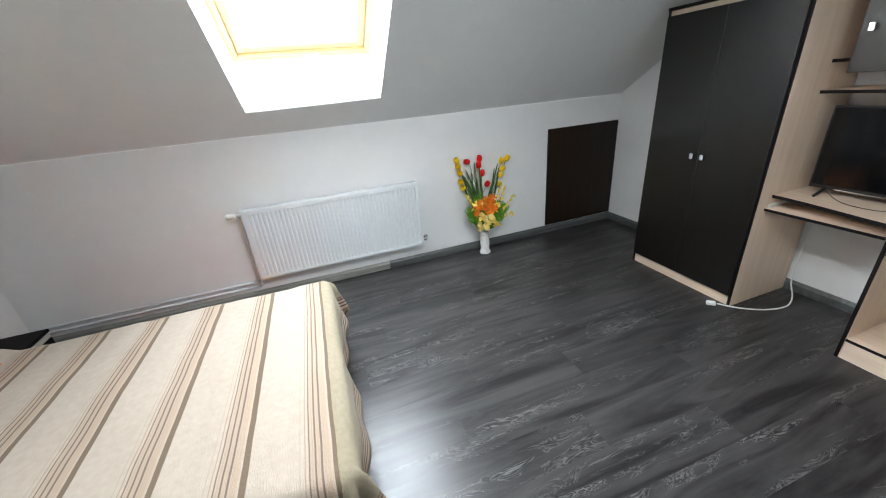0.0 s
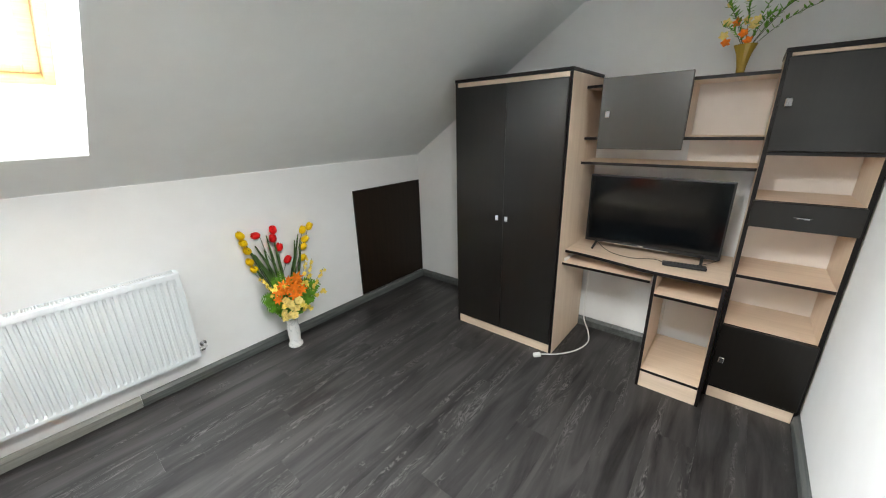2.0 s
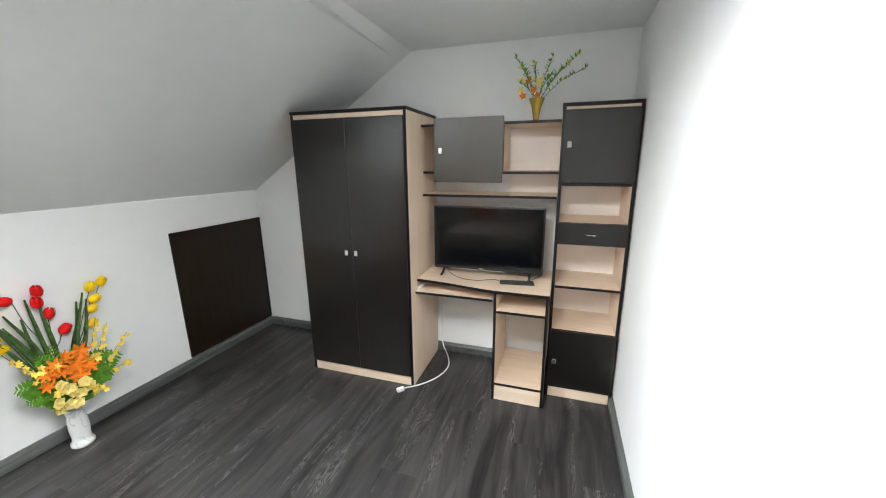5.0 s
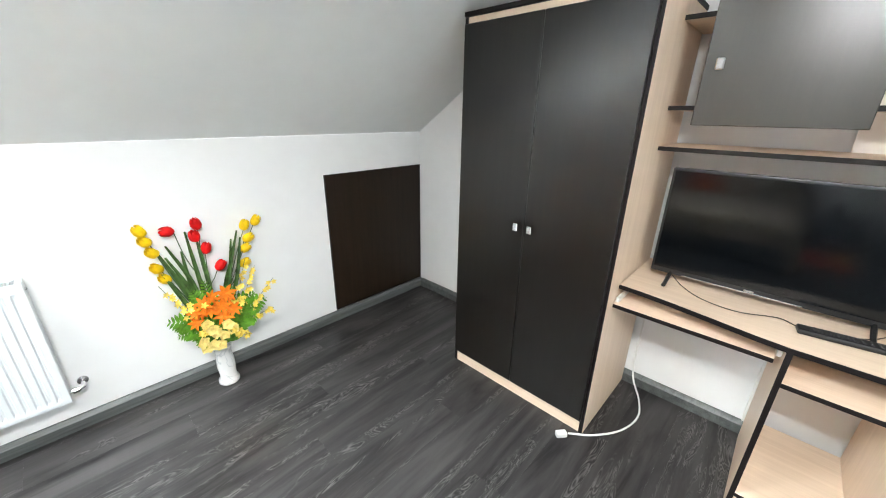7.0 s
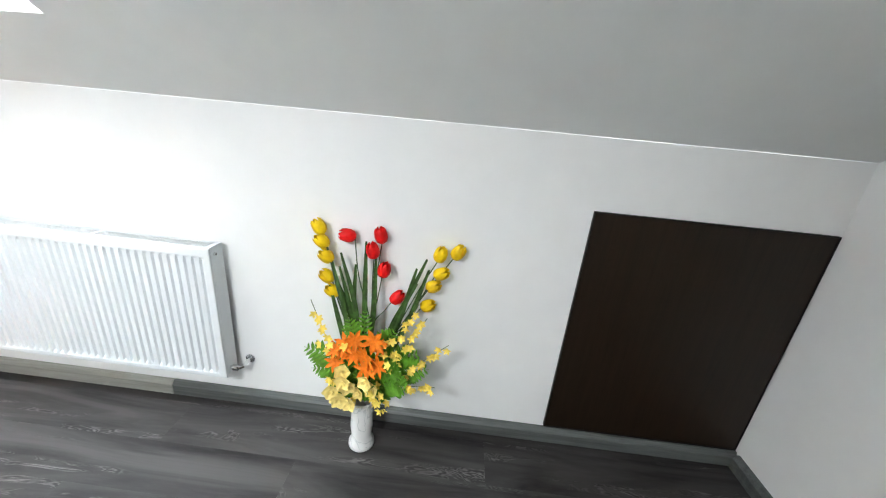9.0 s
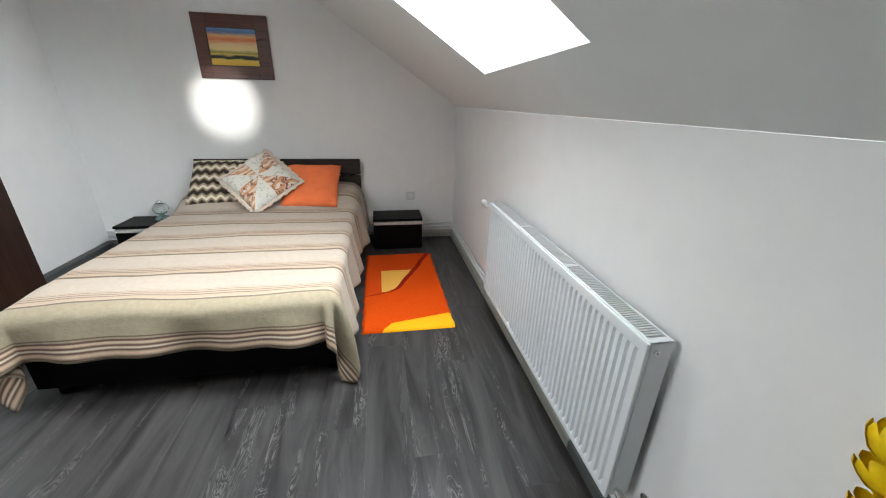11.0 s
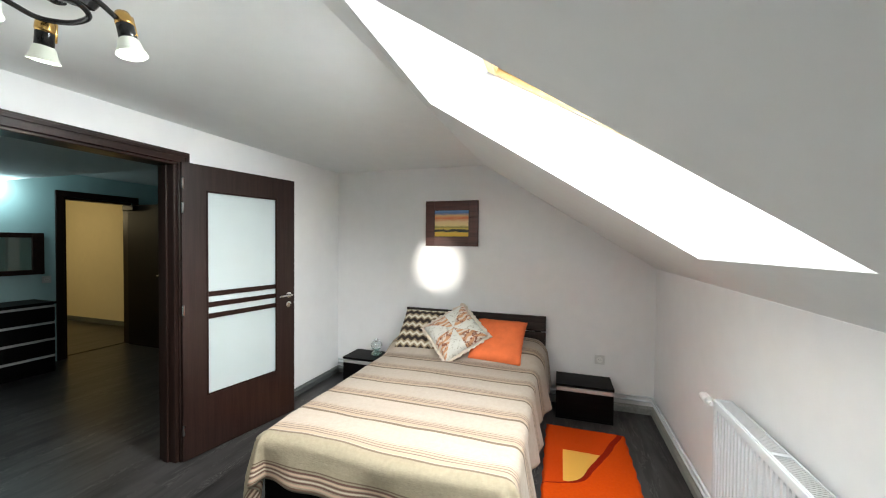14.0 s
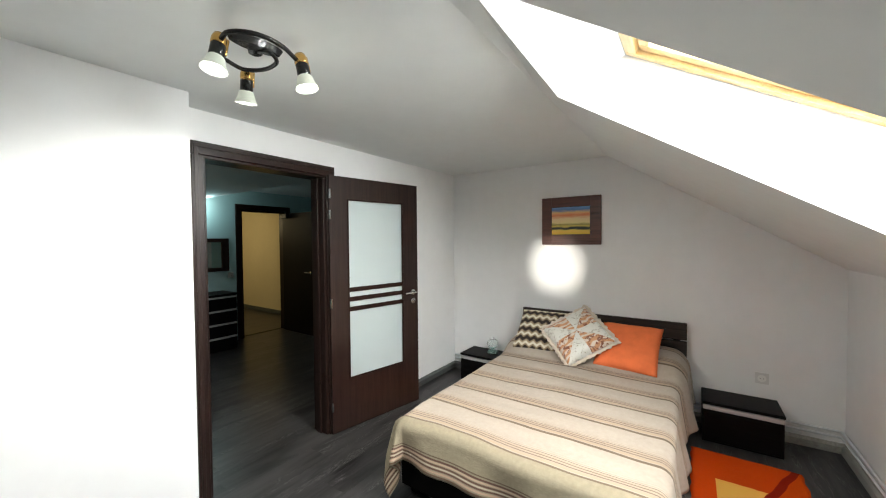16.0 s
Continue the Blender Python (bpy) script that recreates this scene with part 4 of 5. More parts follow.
def bed():
    t = thing("bed", (1.05, 2.53, 0), "double bed with a low black frame and a dark slatted headboard", "bed")
    y0, y1 = 1.85, 3.20
    for z0, z1 in ((0.665, 0.805), (0.515, 0.655), (0.365, 0.505), (0.215, 0.355)):
        part("headboard_plank", box((0.052, 1.838, z0), (0.078, 3.235, z1), 0.003), HEADWOOD, t)
    for y in (1.90, 3.14):
        part("headboard_post", box((0.026, y, 0.0), (0.0515, y + 0.05, 0.795), 0.002), BEDBLACK, t)
    for y in (2.02, 3.085):
        part("screw_cap", lathe(((0.008, 0), (0.008, 0.002), (0.004, 0.003)), (0.078, y, 0.742), 10, Matrix.Rotation(radians(90), 4, "Y")), BLACKPLASTIC, t)
    part("side_rail", box((0.079, y0, 0.06), (1.965, y0 + 0.03, 0.30), 0.003), BEDBLACK, t)
    part("side_rail", box((0.079, y1 - 0.03, 0.06), (1.965, y1, 0.30), 0.003), BEDBLACK, t)
    part("foot_rail", box((1.966, y0, 0.06), (1.996, y1, 0.30), 0.003), BEDBLACK, t)
    for x in (0.12, 1.90):
        for y in (y0 + 0.035, y1 - 0.085):
            part("leg", box((x, y, 0), (x + 0.05, y + 0.05, 0.0595), 0.002), BEDBLACK, t)
    part("base_panel", box((0.08, y0 + 0.031, 0.20), (1.965, y1 - 0.031, 0.26)), BEDBLACK, t)
    part("mattress", box((0.085, y0 + 0.01, 0.261), (2.02, y1 - 0.01, 0.478), 0.05, None, 3), MATTRESS, t)


bed()


def bedspread():
    """Cloth laid over the mattress: s runs to the foot and down, t across and down both sides."""
    t = thing("bedspread", (1.05, 2.53, 0.1), "cream woven bedspread with brown and pink stripes on the bed", "bedspread")
    bm = bmesh.new()
    uv = bm.loops.layers.uv.new("UVMap")
    X0, X1, Y0, Y1, Z = 0.09, 2.088, 1.87, 3.20, 0.50
    R = 0.055
    ns, nt_ = 150, 110
    s_end, side = 2.29, 0.31
    grid = []

    def fold(d):
        """Beyond the edge by d of cloth: how far out and how far down."""
        arc = R * math.pi / 2
        if d <= 0:
            return 0.0, 0.0
        if d < arc:
            a = d / R
            return R * math.sin(a), R * (1 - math.cos(a))
        return R + (d - arc) * 0.10, R + (d - arc) * 0.99
    for i in range(ns + 1):
        s = X0 + (s_end - X0) * i / ns
        row = []
        for j in range(nt_ + 1):
            q = Y0 - side + (Y1 - Y0 + 2 * side) * j / nt_
            ds = s - (X1 - R)
            dt = (Y0 + R) - q if q < Y0 + R else (q - (Y1 - R) if q > Y1 - R else 0)
            sgn = -1 if q < (Y0 + Y1) / 2 else 1
            # the far side falls longer near the foot corner
            ox, dx = fold(ds)
            oy, dy = fold(dt)
            x = min(s, X1 - R) + ox
            y = (Y0 + R + sgn * 0 if sgn < 0 else Y1 - R) + sgn * oy if dt > 0 else q
            if ds > 0 and dt > 0:
                # corner: the cloth bunches and hangs in a point
                a = math.atan2(dt, ds)
                r = math.hypot(ds, dt)
                out_r, down = fold(r)
                pinch = 1 - 0.35 * math.sin(2 * a) ** 2 * min(1, r / 0.2)
                x = X1 - R + out_r * math.cos(a) * 1.1
                y = (Y0 + R if sgn < 0 else Y1 - R) + sgn * out_r * math.sin(a) * 1.1
                z = Z - down * (1 + (0.45 if sgn > 0 else 0.15) * math.sin(2 * a) ** 2 * min(1, r / 0.25))
                wav = 0.045 * math.sin(a * 6 + 0.6) * min(1, r / 0.25)
                x += math.cos(a) * wav
                y += sgn * math.sin(a) * wav
            else:
                z = Z - max(dx, dy)
                hang = max(0, max(ds, dt) - 0.09)
                if ds > dt:
                    x += 0.12 * hang * (math.sin(y * 9.0) + 0.6 * math.sin(y * 21 + 1.0))
                elif dt > 0:
                    y += sgn * 0.14 * hang * (math.sin(x * 11.0 + sgn) + 0.6 * math.sin(x * 23 + 2.0))
            if dt > 0 and s < 0.75 and z > 0.05:
                y += sgn * 0.05 * min(1.0, dt / 0.1) * max(0.0, 1 - (s / 0.75) ** 3)
            n = noise.noise(Vector((x * 2.2, y * 2.2, 0.3)))
            n2 = noise.noise(Vector((x * 9, y * 6, 1.7)))
            z += 0.012 * n + 0.004 * n2 + 0.0025 * noise.noise(Vector((x * 14, y * 3.5, 5.0)))
            # pillows under the cloth at the head
            if z > 0.3:
                hx = max(0.0, 1 - (abs(x - 0.25) / 0.36) ** 2.4) if x < 0.61 else 0
                ed = max(0.0, 1 - abs((y - 2.53) / 0.78) ** 8)
                z += 0.115 * hx * ed
            row.append((bm.verts.new((x, y, max(0.012, z))), s, q))
        grid.append(row)
    for i in range(ns):
        for j in range(nt_):
            cells = (grid[i][j], grid[i + 1][j], grid[i + 1][j + 1], grid[i][j + 1])
            f = bm.faces.new([c[0] for c in cells])
            for loop, c in zip(f.loops, cells):
                loop[uv].uv = (c[1], c[2])
    bmesh.ops.remove_doubles(bm, verts=bm.verts, dist=0.0003)
    ob = part("cloth", bm, SPREAD, t, smooth=True)
    sol = ob.modifiers.new("thickness", "SOLIDIFY")
    sol.thickness, sol.offset = 0.004, 1.0


bedspread()


def cushion(name, centre, size, thick, m, material, label, seed=0):
    t = thing(name, centre, label, "cushion", "cushions on the bed")
    bm = bmesh.new()
    uv = bm.loops.layers.uv.new("UVMap")
    n = 22
    w, h = size
    sides = []
    for s in (1, -1):
        g = []
        for i in range(n + 1):
            row = []
            for j in range(n + 1):
                a, b = i / n * 2 - 1, j / n * 2 - 1
                puff = (max(0, 1 - a ** 4) * max(0, 1 - b ** 4)) ** 0.5
                pull = 1 - 0.05 * (1 - abs(a) ** 2) * abs(b) ** 3 - 0.0
                pull2 = 1 - 0.05 * (1 - abs(b) ** 2) * abs(a) ** 3
                wob = 0.012 * noise.noise(Vector((a * 2.5 + seed, b * 2.5, s)))
                row.append((bm.verts.new((a * w / 2 * pull2, b * h / 2 * pull, s * (thick / 2 * puff + wob * puff))), (a + 1) / 2, (b + 1) / 2))
            g.append(row)
        sides.append(g)
        for i in range(n):
            for j in range(n):
                cells = (g[i][j], g[i + 1][j], g[i + 1][j + 1], g[i][j + 1])
                f = bm.faces.new([c[0] for c in cells])
                for loop, c in zip(f.loops, cells):
                    loop[uv].uv = (c[1], c[2])
    bmesh.ops.remove_doubles(bm, verts=bm.verts, dist=0.0002)
    bmesh.ops.transform(bm, matrix=Matrix.Translation(centre) @ m, verts=bm.verts)
    part("cover", bm, material, t, smooth=True)
    return t, Matrix.Translation(centre) @ m


def leaning(yaw, lean, spin=0):
    """Cushion axes: its width across the bed, its height up, its face to the foot."""
    base = Matrix(((0, 0, 1, 0), (1, 0, 0, 0), (0, 1, 0, 0), (0, 0, 0, 1)))
    return Matrix.Rotation(radians(yaw), 4, "Z") @ Matrix.Rotation(radians(-lean), 4, "Y") @ base @ Matrix.Rotation(radians(spin), 4, "Z")


cushion("cushion", (0.38, 2.125, 0.66), (0.43, 0.47), 0.12, leaning(3, 50), ZIGZAG, "cushion in a brown, beige and cream zigzag knit", 1)
cushion("cushion", (0.42, 2.85, 0.638), (0.45, 0.47), 0.13, leaning(-3, 55), ORANGECLOTH, "plain orange cotton cushion with a flat hem", 2)
t3, m3 = cushion("cushion", (0.50, 2.485, 0.700), (0.425, 0.425), 0.13, leaning(0, 48, 43), PAISLEY, "cream and rust patchwork cushion with ruffled edge, leaning on the others", 3)
bm = bmesh.new()
rim = []
k = 200
for i in range(k):
    a = i / k * 4
    side, f = int(a), a - int(a)
    e = f * 2 - 1
    p = [(e, -1), (1, e), (-e, 1), (-1, -e)][side]
    d = [(0, -1), (1, 0), (0, 1), (-1, 0)][side]
    r0, r1 = 0.202, 0.232 + 0.004 * math.sin(i * 1.3)
    zz = 0.008 * math.sin(i * 0.75)
    rim.append((bm.verts.new(m3 @ Vector((p[0] * r0, p[1] * r0, 0))), bm.verts.new(m3 @ Vector((p[0] * r1, p[1] * r1, zz)))))
for i in range(k):
    j = (i + 1) % k
    bm.faces.new((rim[i][0], rim[j][0], rim[j][1], rim[i][1]))
fr = part("ruffle", bm, PAISLEY, t3, "gathered ruffle", smooth=True)
fr.modifiers.new("thickness", "SOLIDIFY").thickness = 0.003


def nightstand(y0, y1, label):
    x0, x1, h = 0.05, 0.345, 0.302
    t = thing("nightstand", ((x0 + x1) / 2, (y0 + y1) / 2, 0), label, "nightstand", "nightstands beside the bed")
    part("body", box((x0, y0, 0.0), (x1 - 0.02, y1, h - 0.021), 0.002), BEDBLACK, t)
    part("top_board", box((x0, y0 - 0.002, h - 0.02), (x1 + 0.005, y1 + 0.002, h), 0.003), BEDBLACK, t)
    part("drawer_front", box((x1 - 0.0195, y0 + 0.003, 0.02), (x1, y1 - 0.003, h - 0.062), 0.002), BEDBLACK, t)
    part("metal_strip", box((x1 - 0.0195, y0 + 0.003, h - 0.058), (x1 - 0.002, y1 - 0.003, h - 0.028), 0.002), ALUMINIUM, t, "brushed aluminium grip strip")
    return t


nightstand(3.335, 3.785, "low black nightstand with an aluminium strip, beside the orange rug")
nightstand(1.245, 1.68, "low black nightstand with aluminium strip, holding a glass lamp")

jar = thing("glass_oil_lamp", (0.16, 1.53, 0.302), "small teal and clear glass table lamp on the nightstand", "lamp")
JAR = (0.16, 1.53, 0.302)
part("foot", lathe(((0.052, 0), (0.056, 0.010), (0.046, 0.022), (0.022, 0.034), (0.020, 0.046), (0.040, 0.058), (0.050, 0.070)), JAR, 24), TEALGLASS, jar, "teal glass foot", smooth=True)
part("bowl", lathe(((0.046, 0.0705), (0.058, 0.085), (0.060, 0.105), (0.050, 0.128), (0.030, 0.142)), JAR, 24), CLEARGLASS, jar, "clear glass bowl", smooth=True)
part("collar", lathe(((0.030, 0.1425), (0.032, 0.150), (0.020, 0.156), (0.016, 0.166), (0.008, 0.170)), JAR, 18), CHROME, jar)

rug = thing("rug", (1.08, 3.55, 0), "orange tufted rug with a dark wandering line and yellow patches", "rug")
bm = bmesh.new()
nx, ny = 60, 30
top = [[bm.verts.new((0.485 + 1.195 * i / nx, 3.265 + 0.575 * j / ny + 0.004 * math.sin(i * 0.9),
                      0.018 + 0.0025 * noise.noise(Vector((i * 0.6, j * 0.6, 0))) if 0 < i < nx and 0 < j < ny else 0.006)) for j in range(ny + 1)] for i in range(nx + 1)]
for i in range(nx):
    for j in range(ny):
        bm.faces.new((top[i][j], top[i + 1][j], top[i + 1][j + 1], top[i][j + 1]))
edge = [e for e in bm.edges if e.is_boundary]
low = bmesh.ops.extrude_edge_only(bm, edges=edge)["geom"]
for g in low:
    if isinstance(g, bmesh.types.BMVert):
        g.co.z = 0.001
part("carpet", bm, RUG, rug, smooth=True)


rug2 = thing("rug", (1.1, 1.5, 0), "orange tufted rug between the bed and the open door", "rug")
bm = box((0.80, 1.36, 0.001), (1.43, 1.80, 0.016), 0.006, None, 2)
part("carpet", bm, RUG, rug2)


def picture():
    y0, y1, z0, z1 = 2.02, 2.575, 1.445, 1.905
    t = thing("framed_picture", (0.01, 2.27, 1.44), "small sunset painting in a broad dark red-brown wooden frame", "picture")
    b = 0.095
    bm = bmesh.new()
    for lo, hi in (((0.002, y0, z0), (0.026, y0 + b, z1)), ((0.002, y1 - b, z0), (0.026, y1, z1)), ((0.002, y0 + b, z0), (0.026, y1 - b, z0 + b)), ((0.002, y0 + b, z1 - b), (0.026, y1 - b, z1))):
        add_box(bm, lo, hi, 0.003)
    part("frame", bm, FRAMEWOOD, t)
    m = mathutils_picture()
    part("inner_lip", box((0.003, y0 + b - 0.008, z0 + b - 0.008), (0.020, y1 - b + 0.008, z1 - b + 0.008)), BLACKPLASTIC, t)
    bm = bmesh.new()
    uv = bm.loops.layers.uv.new("UVMap")
    a0, a1, c0, c1 = y0 + b + 0.004, y1 - b - 0.004, z0 + b + 0.004, z1 - b - 0.004
    f = bm.faces.new([bm.verts.new(p) for p in ((0.0215, a0, c0), (0.0215, a1, c0), (0.0215, a1, c1), (0.0215, a0, c1))])
    for loop, c in zip(f.loops, ((0, 0), (1, 0), (1, 1), (0, 1))):
        loop[uv].uv = c
    part("painting", bm, m, t, "painted sunset over a yellow shore")


def mathutils_picture():
    m, nt, b = nodes_of("sunset_painting")
    tc = nt.nodes.new("ShaderNodeTexCoord")
    sep = nt.nodes.new("ShaderNodeSeparateXYZ")
    nt.links.new(tc.outputs["UV"], sep.inputs[0])
    mp = nt.nodes.new("ShaderNodeMapping")
    mp.inputs["Scale"].default_value = (2.5, 9, 1)
    nt.links.new(tc.outputs["UV"], mp.inputs[0])
    n = noise_of(nt, mp.outputs[0], 1.5, 5, 0.6, 0.5)
    y = val(nt, "ADD", sep.outputs[1], val(nt, "MULTIPLY_ADD", n, 0.16, -0.08))
    c = ramp(nt, y, ((0.0, (0.75, 0.48, 0.05)), (0.16, (0.82, 0.56, 0.09)), (0.19, (0.03, 0.04, 0.03)), (0.25, (0.03, 0.04, 0.03)), (0.29, (0.75, 0.55, 0.12)),
                     (0.36, (0.35, 0.28, 0.06)), (0.42, (0.80, 0.66, 0.30)), (0.58, (0.80, 0.60, 0.32)), (0.70, (0.70, 0.20, 0.08)), (0.80, (0.78, 0.45, 0.18)), (0.90, (0.10, 0.20, 0.42)), (1.0, (0.16, 0.32, 0.60))))
    nt.links.new(c, b.inputs["Base Color"])
    b.inputs["Roughness"].default_value = 0.5
    return m


FRAMEWOOD = wood("red_brown_frame_wood", (0.055, 0.018, 0.012), (0.12, 0.04, 0.028), 1, 0.3, 0.6)
picture()


def socket(x, y, z, axis, label):
    t = thing("wall_socket", (x, y, z), label, "socket")
    m = Matrix.Translation((x, y, z)) @ (Matrix() if axis == "x" else Matrix.Rotation(radians(90), 4, "Z"))
    part("plate", box((0.0005, -0.041, -0.041), (0.010, 0.041, 0.041), 0.004, m, 2), SHADEDPLASTIC, t)
    bm = lathe(((0.026, 0), (0.026, 0.003), (0.020, 0.0032), (0.019, 0.0005)), (0, 0, 0), 20, m @ Matrix.Translation((0.010, 0, 0)) @ Matrix.Rotation(radians(90), 4, "Y"))
    part("insert", bm, WHITEPLASTIC, t)
    bm = bmesh.new()
    for s in (-1, 1):
        add_lathe(bm, ((0.0026, 0), (0.0026, 0.001)), (0, 0, 0), 8, m @ Matrix.Translation((0.0112, s * 0.0095, 0)) @ Matrix.Rotation(radians(90), 4, "Y"))
    part("contact_holes", bm, BLACKPLASTIC, t)


socket(0.0, 3.705, 0.435, "x", "white wall socket above the nightstand")
socket(0.925, -2.45, 1.00, "y", "white wall socket on the hall wall")


# ceiling lamp
LAMP_AT = Vector((2.85, 1.90, ZC))


def ceiling_lamp(heads):
    t = thing("ceiling_lamp", LAMP_AT, "black and gilt ceiling lamp with three lit glass spots", "lamp")
    m = Matrix.Translation(LAMP_AT) @ Matrix.Rotation(radians(172), 4, "Z")
    bm = bmesh.new()
    outline = [(0.105 * math.cos(math.pi * k / 12), 0.036 * math.sin(math.pi * k / 12) * abs(math.sin(math.pi * k / 12)) ** 0.4 * (1 if k <= 12 else 1)) for k in range(24)]
    lows = [bm.verts.new(m @ Vector((a_ * 0.86, b_ * 0.8, -0.024))) for a_, b_ in outline]
    tops = [bm.verts.new(m @ Vector((a_, b_, 0.0))) for a_, b_ in outline]
    bm.faces.new(lows)
    bm.faces.new(tops[::-1])
    for k in range(24):
        bm.faces.new((lows[k], tops[k], tops[(k + 1) % 24], lows[(k + 1) % 24]))
    bmesh.ops.remove_doubles(bm, verts=bm.verts, dist=0.0005)
    add_lathe(bm, ((0.012, -0.05), (0.024, -0.044), (0.028, -0.02)), LAMP_AT, 20)
    part("ceiling_plate", bm, BLACKMETAL, t)
    z = ZC - 0.082
    a, b, c = heads
    arm = [Vector((a.x, a.y, z)), Vector((3.0, 2.01, z + 0.012)), Vector((2.957, 2.057, z + 0.016)), Vector((2.903, 2.075, z + 0.016)), Vector((2.843, 2.072, z + 0.012)), Vector((c.x + 0.02, c.y, z))]
    ring = [Vector((a.x, a.y, z)), Vector((2.956, 1.845, z + 0.01)), Vector((2.905, 1.815, z + 0.01)), Vector((2.84, 1.80, z + 0.01)), Vector((2.793, 1.86, z + 0.012)), Vector((2.79, 1.94, z + 0.018)), Vector((2.83, 1.965, z + 0.03)), LAMP_AT + Vector((0, 0.01, -0.04))]
    part("arm", tube(curve_points(arm, 10), 0.008, 10), BLACKMETAL, t, smooth=True)
    part("arm", tube(curve_points(ring, 10), 0.008, 10), BLACKMETAL, t, smooth=True)
    for h in heads:
        tilt = Matrix.Rotation(radians(12), 4, Vector((h.y - LAMP_AT.y, -(h.x - LAMP_AT.x), 0)).normalized())
        hm = Matrix.Translation((h.x, h.y, z)) @ tilt
        s = part("holder", lathe(((0.012, 0.022), (0.021, 0.012), (0.023, -0.01), (0.024, -0.055), (0.018, -0.06)), (0, 0, 0), 16, hm), BLACKMETAL, t, smooth=True)
        bm = lathe(((0.009, 0.03), (0.018, 0.027), (0.0235, 0.012), (0.0245, -0.004), (0.0235, -0.012)), (0, 0, 0), 16, hm)
        add_box(bm, (-0.03, -0.006, -0.035), (-0.021, 0.006, 0.025), 0.002, hm)
        part("gilt_cap", bm, BRASS, s, smooth=True)
        bm = bmesh.new()
        prof = ((0.021, -0.052), (0.028, -0.061), (0.033, -0.082), (0.041, -0.103))
        rings = [[bm.verts.new(hm @ Vector((r * math.cos(2 * math.pi * i / 20), r * math.sin(2 * math.pi * i / 20), zz))) for i in range(20)] for r, zz in prof]
        for p, q in zip(rings, rings[1:]):
            for i in range(20):
                bm.faces.new((p[i], p[(i + 1) % 20], q[(i + 1) % 20], q[i]))
        sh = part("shade", bm, SHADEGLASS, t, "frosted glass bell, lit", smooth=True)
        sh.visible_shadow = False
        part("bulb", lathe(((0.016, -0.058), (0.024, -0.078), (0.031, -0.096), (0.022, -0.104)), (0, 0, 0), 16, hm), BULB, t, "lit bulb", smooth=True)
        lamp("lamp_spot", "SPOT", 23, hm @ Matrix.Translation((0, 0, -0.13)), (1.0, 0.985, 0.96), spot_size=radians(168), spot_blend=0.6, shadow_soft_size=0.04)


HEADS = [Vector((3.000, 1.948, 2.1)), Vector((2.813, 1.764, 2.1)), Vector((2.760, 2.052, 2.1))]
ceiling_lamp(HEADS)
# extra spot on none of the heads, added for the patch below the picture
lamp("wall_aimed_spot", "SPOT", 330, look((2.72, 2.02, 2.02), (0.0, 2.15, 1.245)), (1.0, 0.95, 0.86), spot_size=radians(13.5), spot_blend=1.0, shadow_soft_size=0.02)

# flowers ----------------------------------------------------------------
def add_petal(bm, m, length, width, cup=0.3, n=4):
    rows = []
    for i in range(n + 1):
        t = i / n
        w = width * math.sin(math.pi * min(0.98, 0.12 + 0.86 * t)) ** 0.8
        z = cup * length * (t ** 2)
        rows.append([bm.verts.new(m @ Vector((s * w / 2, t * length, z + abs(s) * 0.15 * width))) for s in (-1, 0, 1)])
    for a, b in zip(rows, rows[1:]):
        for k in (0, 1):
            bm.faces.new((a[k], a[k + 1], b[k + 1], b[k]))


def add_tulip(bm, at, direction, size=0.03):
    q = Vector(direction).to_track_quat("Z", "Y").to_matrix().to_4x4()
    m = Matrix.Translation(at) @ q
    r0 = size * 0.72
    for k in range(6):
        inner = k % 2
        turn = k * math.pi / 3 + 0.3
        r = r0 * (0.90 if inner else 1.0)
        rows = []
        for j, (rad, z, w) in enumerate(((0.28, -0.05, 0.5), (0.80, 0.22, 1.0), (1.0, 0.65, 1.12), (0.96, 1.15, 1.0), (0.84, 1.50, 0.82), (0.58, 1.72, 0.42))):
            rows.append([bm.verts.new(m @ Vector((r * rad * math.cos(turn + s * w * 0.55), r * rad * math.sin(turn + s * w * 0.55), size * (z - 0.05 * abs(s)))))
                         for s in (-1, -0.5, 0, 0.5, 1)])
        for a, b in zip(rows, rows[1:]):
            for i in range(4):
                bm.faces.new((a[i], a[i + 1], b[i + 1], b[i]))
    disc = [bm.verts.new(m @ Vector((r0 * 0.3 * math.cos(i * math.pi / 3), r0 * 0.3 * math.sin(i * math.pi / 3), 0))) for i in range(6)]
    bm.faces.new(disc)


def add_blade(bm, points, width):
    pts = curve_points(points, 5)
    rows = []
    for i, p in enumerate(pts):
        t = i / (len(pts) - 1)
        d = (pts[min(i + 1, len(pts) - 1)] - pts[max(i - 1, 0)]).normalized()
        side = d.cross(Vector((0, -1, 0.15))).normalized()
        w = width * (0.35 + 0.65 * math.sin(math.pi * min(1, 0.15 + t * 0.83)))
        nrm = side.cross(d) * 0.15 * w
        rows.append([bm.verts.new(p - side * w / 2 + nrm), bm.verts.new(p), bm.verts.new(p + side * w / 2 + nrm)])
    for a, b in zip(rows, rows[1:]):
        for k in (0, 1):
            bm.faces.new((a[k], a[k + 1], b[k + 1], b[k]))


